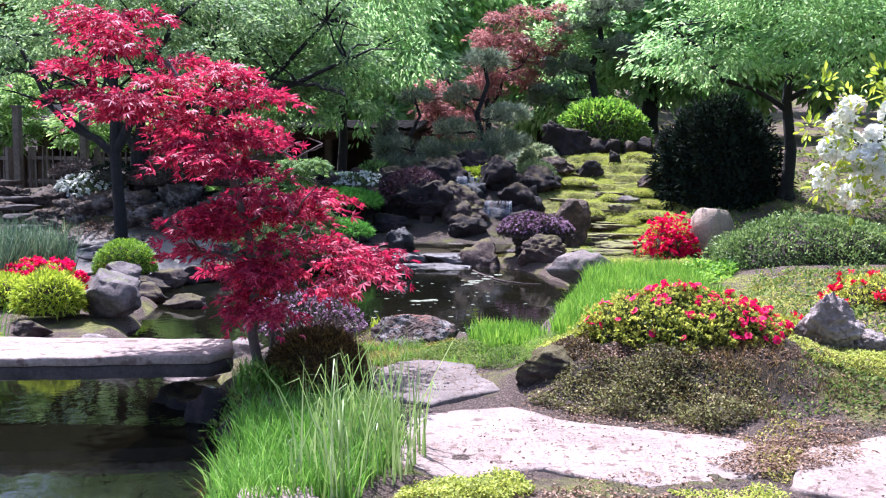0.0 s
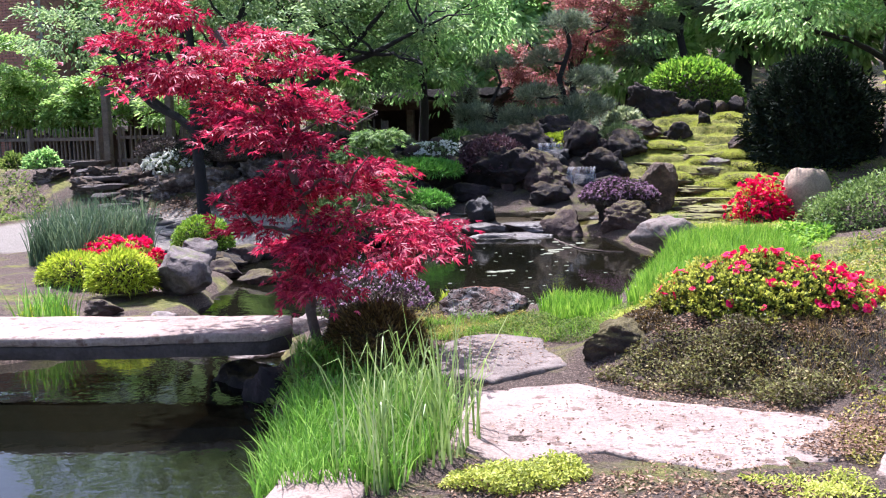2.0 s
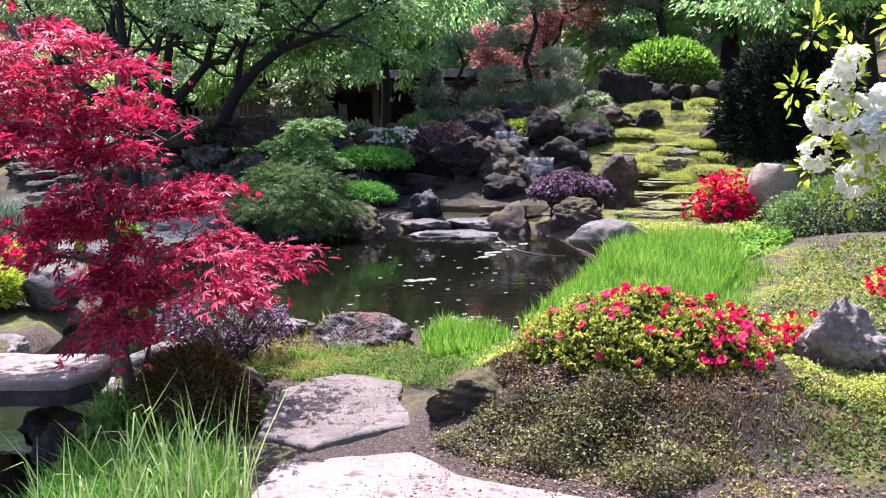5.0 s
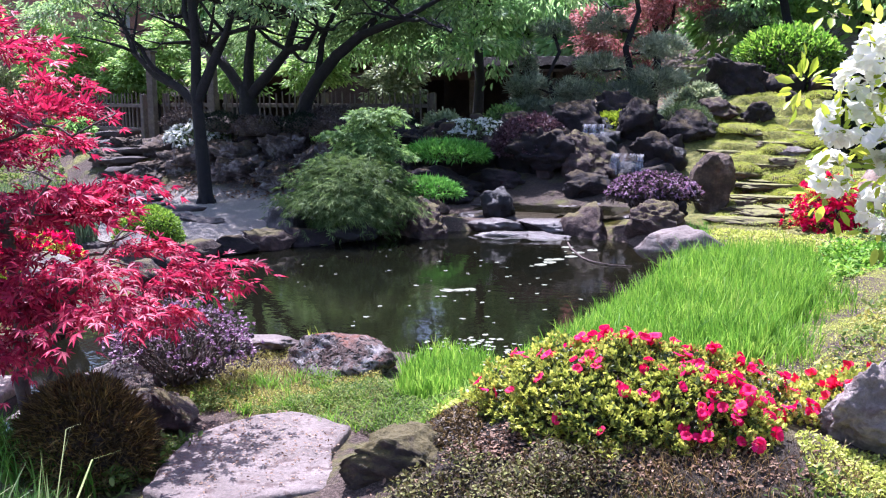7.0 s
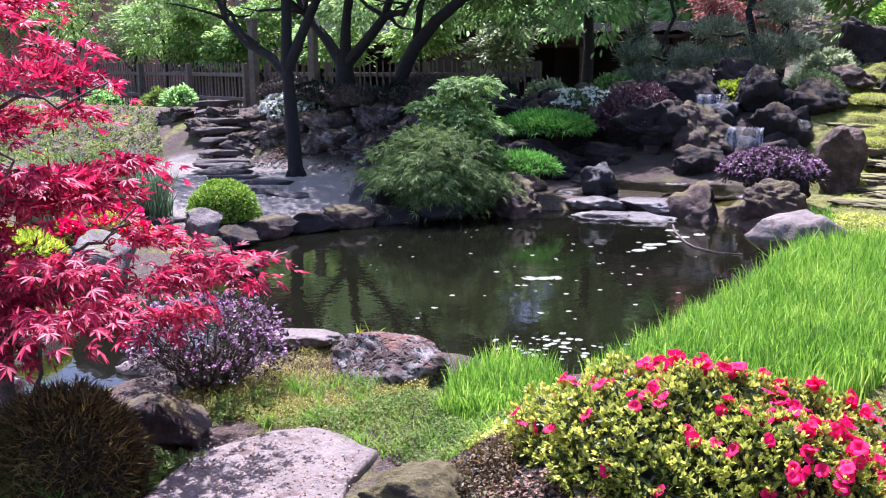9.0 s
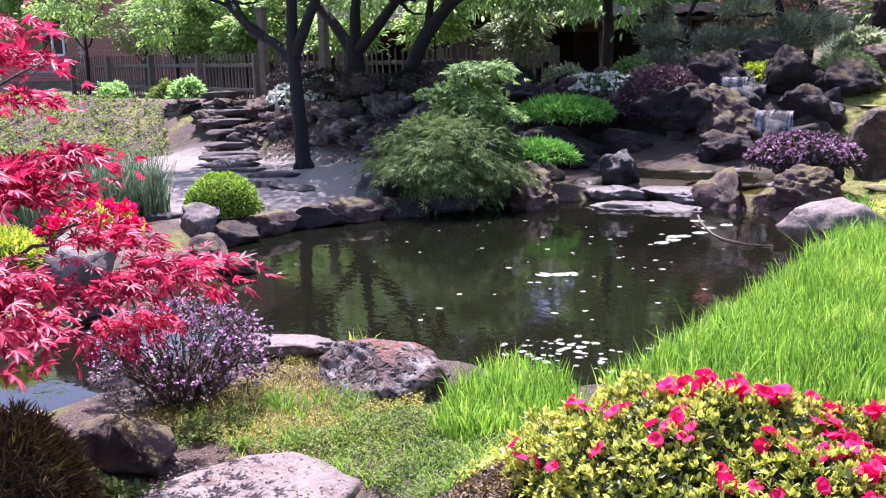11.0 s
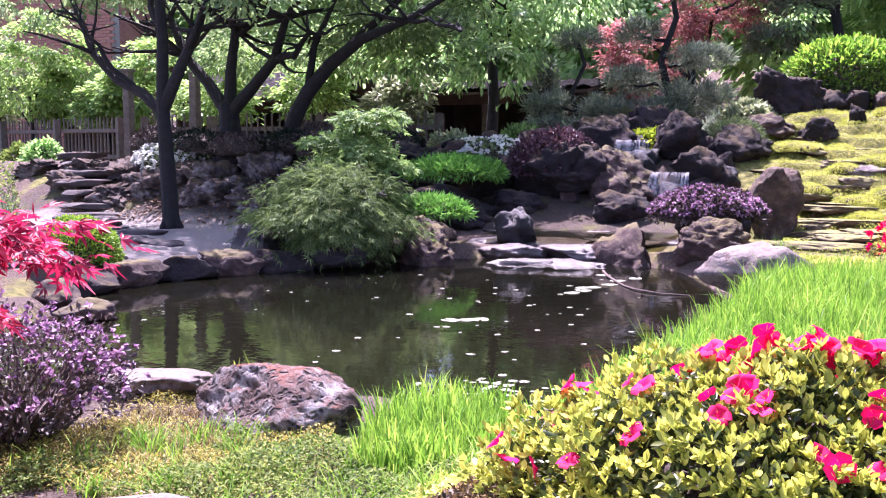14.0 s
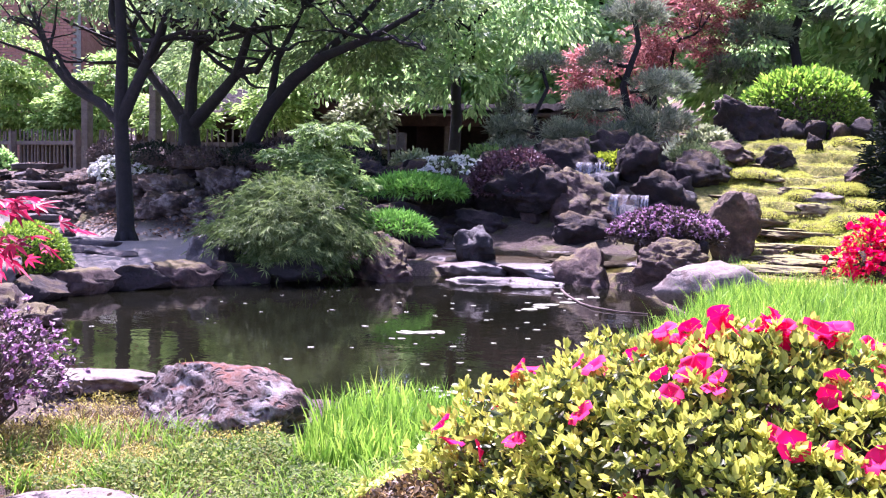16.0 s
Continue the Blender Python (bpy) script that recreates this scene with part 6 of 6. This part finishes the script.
pick = rng.integers(0, len(lc), 560)
g = unit(rng.normal(size=(560, 3)))
part("foliage", quick("foliage", *leaves(lc[pick] + g * 0.06 * rng.uniform(0.2, 1.6, (560, 1)), g + np.array([0, 0, 0.2]), 0.062 * rng.uniform(0.6, 1.1, 560), 0.42), LIME), rh)


# ---------- fence, sheds and house ----------
def box(sx, sy, sz, bevel=0.008):
    bm = bmesh.new()
    bmesh.ops.create_cube(bm, size=1.0)
    bmesh.ops.scale(bm, vec=(sx, sy, sz), verts=bm.verts)
    bmesh.ops.translate(bm, vec=(0, 0, sz / 2), verts=bm.verts)
    bmesh.ops.bevel(bm, geom=bm.edges[:], offset=min(bevel, sx * 0.2, sy * 0.2, sz * 0.2), segments=2, affect="EDGES")
    return bm


def block(name, sx, sy, sz, at, material, parent, label="", turn=0):
    ob = part(name, bm_mesh(name, box(sx, sy, sz), material, False), parent, label)
    ob.matrix_basis = pose(*at, 0, 0, turn)
    return ob


def picket_mesh():
    bm = box(0.055, 0.022, 0.95, 0.004)
    for v in bm.verts:
        if v.co.z > 0.9:
            v.co.x *= 0.35
    return bm_mesh("picket", bm, WOOD, False)


def picket_run(at, length, turn, label, seed):
    """A run of fence that starts at a post and goes along its own x."""
    ob = thing("picket_fence", (0, 0, 0), label, "fence", "garden fences")
    ob.matrix_world = pose(*at, 0, 0, turn)
    r = random.Random(seed)
    k = 0
    while 0.09 + 0.125 * k < length:
        o = part("picket", pk, ob)
        o.matrix_basis = pose(0.09 + 0.125 * k, r.uniform(-0.01, 0.01), 0.04 + r.uniform(-0.03, 0.02), 0, r.uniform(-2, 2), 0)
        k += 1
    for z in (0.26, 0.72):
        block("rail", length, 0.05, 0.07, (length / 2, 0.04, z), WOOD, ob)
    n = max(2, round(length / 2.4) + 1)
    for i in range(n):
        block("post", 0.10, 0.10, 1.0, (0.05 + (length - 0.1) * i / (n - 1), 0.115, -0.03), WOOD, ob)
    return ob


pk = picket_mesh()
picket_run((-10.25, 16.95, gz(-10.25, 16.95) - 0.05), 8.6, 163.5, "weathered grey wooden picket fence along the green border", 3)
picket_run((-10.05, 17.0, gz(-10.05, 17) - 0.02), 1.25, 0, "sunlit narrow picket gate between two tall posts", 4)
picket_run((-8.65, 17.0, gz(-8.65, 17) - 0.02), 4.3, 0, "weathered grey wooden picket fence under the trees", 5)
for x, h in ((-10.15, 1.75), (-8.75, 1.75)):
    t_ = thing("gate_post", (x, 16.9, 0.6), "tall weathered wooden gate post", "gate post", "gate posts")
    block("post", 0.14, 0.14, h, (0, 0, 0), WOOD, t_)
    block("cap", 0.2, 0.2, 0.05, (0, 0, h), WOOD, t_)


def shed(at, w, d, eave, ridge, label, open_front, posts=4, roofing=TILE, roof_label="brown pantile roof"):
    """A timber shed with a tiled roof; the front is open between posts, or boarded."""
    ob = thing("garden_shed", at, label, "shed")
    block("back_wall", w, 0.12, eave, (0, d, 0), DARKWOOD, ob)
    for s in (-1, 1):
        block("side_wall", 0.12, d - 0.12, eave, (s * (w / 2 - 0.06), d / 2 - 0.06, 0), DARKWOOD, ob)
    if open_front:
        for k in range(posts):
            block("post", 0.14, 0.14, eave, (-w / 2 + 0.2 + k * (w - 0.4) / (posts - 1), 0.1, 0), WOOD, ob)
        block("beam", w, 0.16, 0.2, (0, 0.1, eave - 0.2), DARKWOOD, ob)
    else:
        k = 0
        while k * 0.2 < w:
            block("board", 0.185, 0.05, eave, (-w / 2 + 0.1 + k * 0.2, 0.0, 0), DARKWOOD, ob)
            k += 1
    rows, cols = 14, int(w / 0.22) + 4
    L = math.hypot(d / 2 + 0.5, ridge - eave)
    ang = math.degrees(math.atan2(ridge - eave, d / 2 + 0.5))
    for s in (-1, 1):
        V, F = [], []
        n = cols * 4
        for j in range(rows):
            for e in (0, 1):
                for i in range(n + 1):
                    V.append(((i / n - 0.5) * (w + 0.8), (j + e) * L / rows, 0.03 * abs(math.sin(i * math.pi / 4)) + (0.035 if e == 0 else 0.0)))
        for j in range(2 * rows - 1):
            a = j * (n + 1)
            F += [(a + i, a + i + 1, a + n + 2 + i, a + n + 1 + i) for i in range(n)]
        me = quick("roof", V, F, roofing)
        o = part("roof", me, ob, roof_label)
        o.matrix_basis = pose(0, -0.5 if s < 0 else d + 0.5, eave, ang, 0, 0) if s < 0 else pose(0, d + 0.5, eave, ang, 0, 180)
        b = block("roof_deck", w + 0.7, L, 0.05, (0, 0, 0), DARKWOOD, ob)
        b.matrix_basis = (pose(0, -0.5, eave - 0.07, ang, 0, 0) if s < 0 else pose(0, d + 0.5, eave - 0.07, ang, 0, 180)) @ Matrix.Translation((0, L / 2, 0))
    return ob


shed((-10.0, 19.8, 0.6), 3.0, 3.0, 1.36, 2.0, "open-fronted dark timber shed with a tiled roof", True, 3)
# Near-black roofing on the shelter keeps it from looking sunlit.
shed((-4.6, 19.4, 0.6), 3.2, 2.2, 1.4, 1.6, "open dark timber shelter behind the flower border", True, 3, BARK, "roof coloured near black")
shed((-13.6, 20.5, 0.6), 3.2, 3.0, 0.85, 1.25, "low dark boarded shed with a brown tiled roof", False)

house = thing("brick_house", (-22, 23.5, 0.6), "red brick house with a white-framed window", "house")
block("wall", 11, 0.3, 5.5, (0, 0.2, 0), MORTAR, house)
block("side_wall", 0.3, 7, 5.5, (5.35, 3.86, 0), BRICK, house)
bk = bm_mesh("brick", box(0.232, 0.06, 0.066, 0.005), BRICK, False)
WX = -2.6
for j in range(30):
    for i in range(10):
        x, z = WX - 1.3 + i * 0.245 + (0.12 if j % 2 else 0), 0.6 + j * 0.078
        if abs(x - WX) < 0.62 and 1.0 < z < 2.5:
            continue
        o = part("brick", bk, house)
        o.matrix_basis = pose(x, 0.03, z)
V, F = [], []
cube = np.array([(a, b, c) for a in (-0.116, 0.116) for b in (0.0, 0.06) for c in (0, 0.066)])
cf = np.array([(0, 1, 3, 2), (4, 6, 7, 5), (0, 4, 5, 1), (2, 3, 7, 6), (0, 2, 6, 4), (1, 5, 7, 3)])
k = 0
for j in range(66):
    for i in range(45):
        x, z = -5.4 + i * 0.245 + (0.12 if j % 2 else 0), 0.05 + j * 0.078
        if WX - 1.5 < x < WX + 1.35 and 0.5 < z < 3.0:
            continue
        V.append(cube + np.array([x, 0.0, z]))
        F.append(cf + 8 * k)
        k += 1
tagged(part("brickwork", quick("brickwork", np.concatenate(V), np.concatenate(F), BRICK, False), house), kind="stuff")
win = block("window", 1.1, 0.06, 1.4, (WX, 0.03, 1.0), DARKWOOD, house)
for x in (-0.52, 0.0, 0.52):
    block("frame", 0.07, 0.05, 1.4, (x, -0.06, 0), WHITEPAINT, win)
for z in (0.0, 0.66, 1.33):
    block("crossbar", 1.1, 0.04, 0.07, (0, -0.065, z), WHITEPAINT, win)
block("roof", 12, 4.5, 0.2, (0, 2.2, 5.5), TILE, house)


# a fallen branch, bent, lying in the pond
br = [(-0.48, 11.97, 0.006), (-0.34, 11.6, 0.012), (-0.21, 11.35, 0.010), (-0.08, 11.12, 0.006), (0.05, 10.94, 0.010), (0.17, 10.85, 0.012), (0.29, 10.80, 0.008), (0.5, 10.82, 0.004)]
bp = [Vector(q) for q in br]
bme = quick("fallen_branch", *tube([tuple(q - bp[0]) for q in bp], np.linspace(0.012, 0.005, 8), 6), TWIG)
solid("fallen_branch", bme, tuple(bp[0]), "thin bent brown branch lying on the pond", "branch")
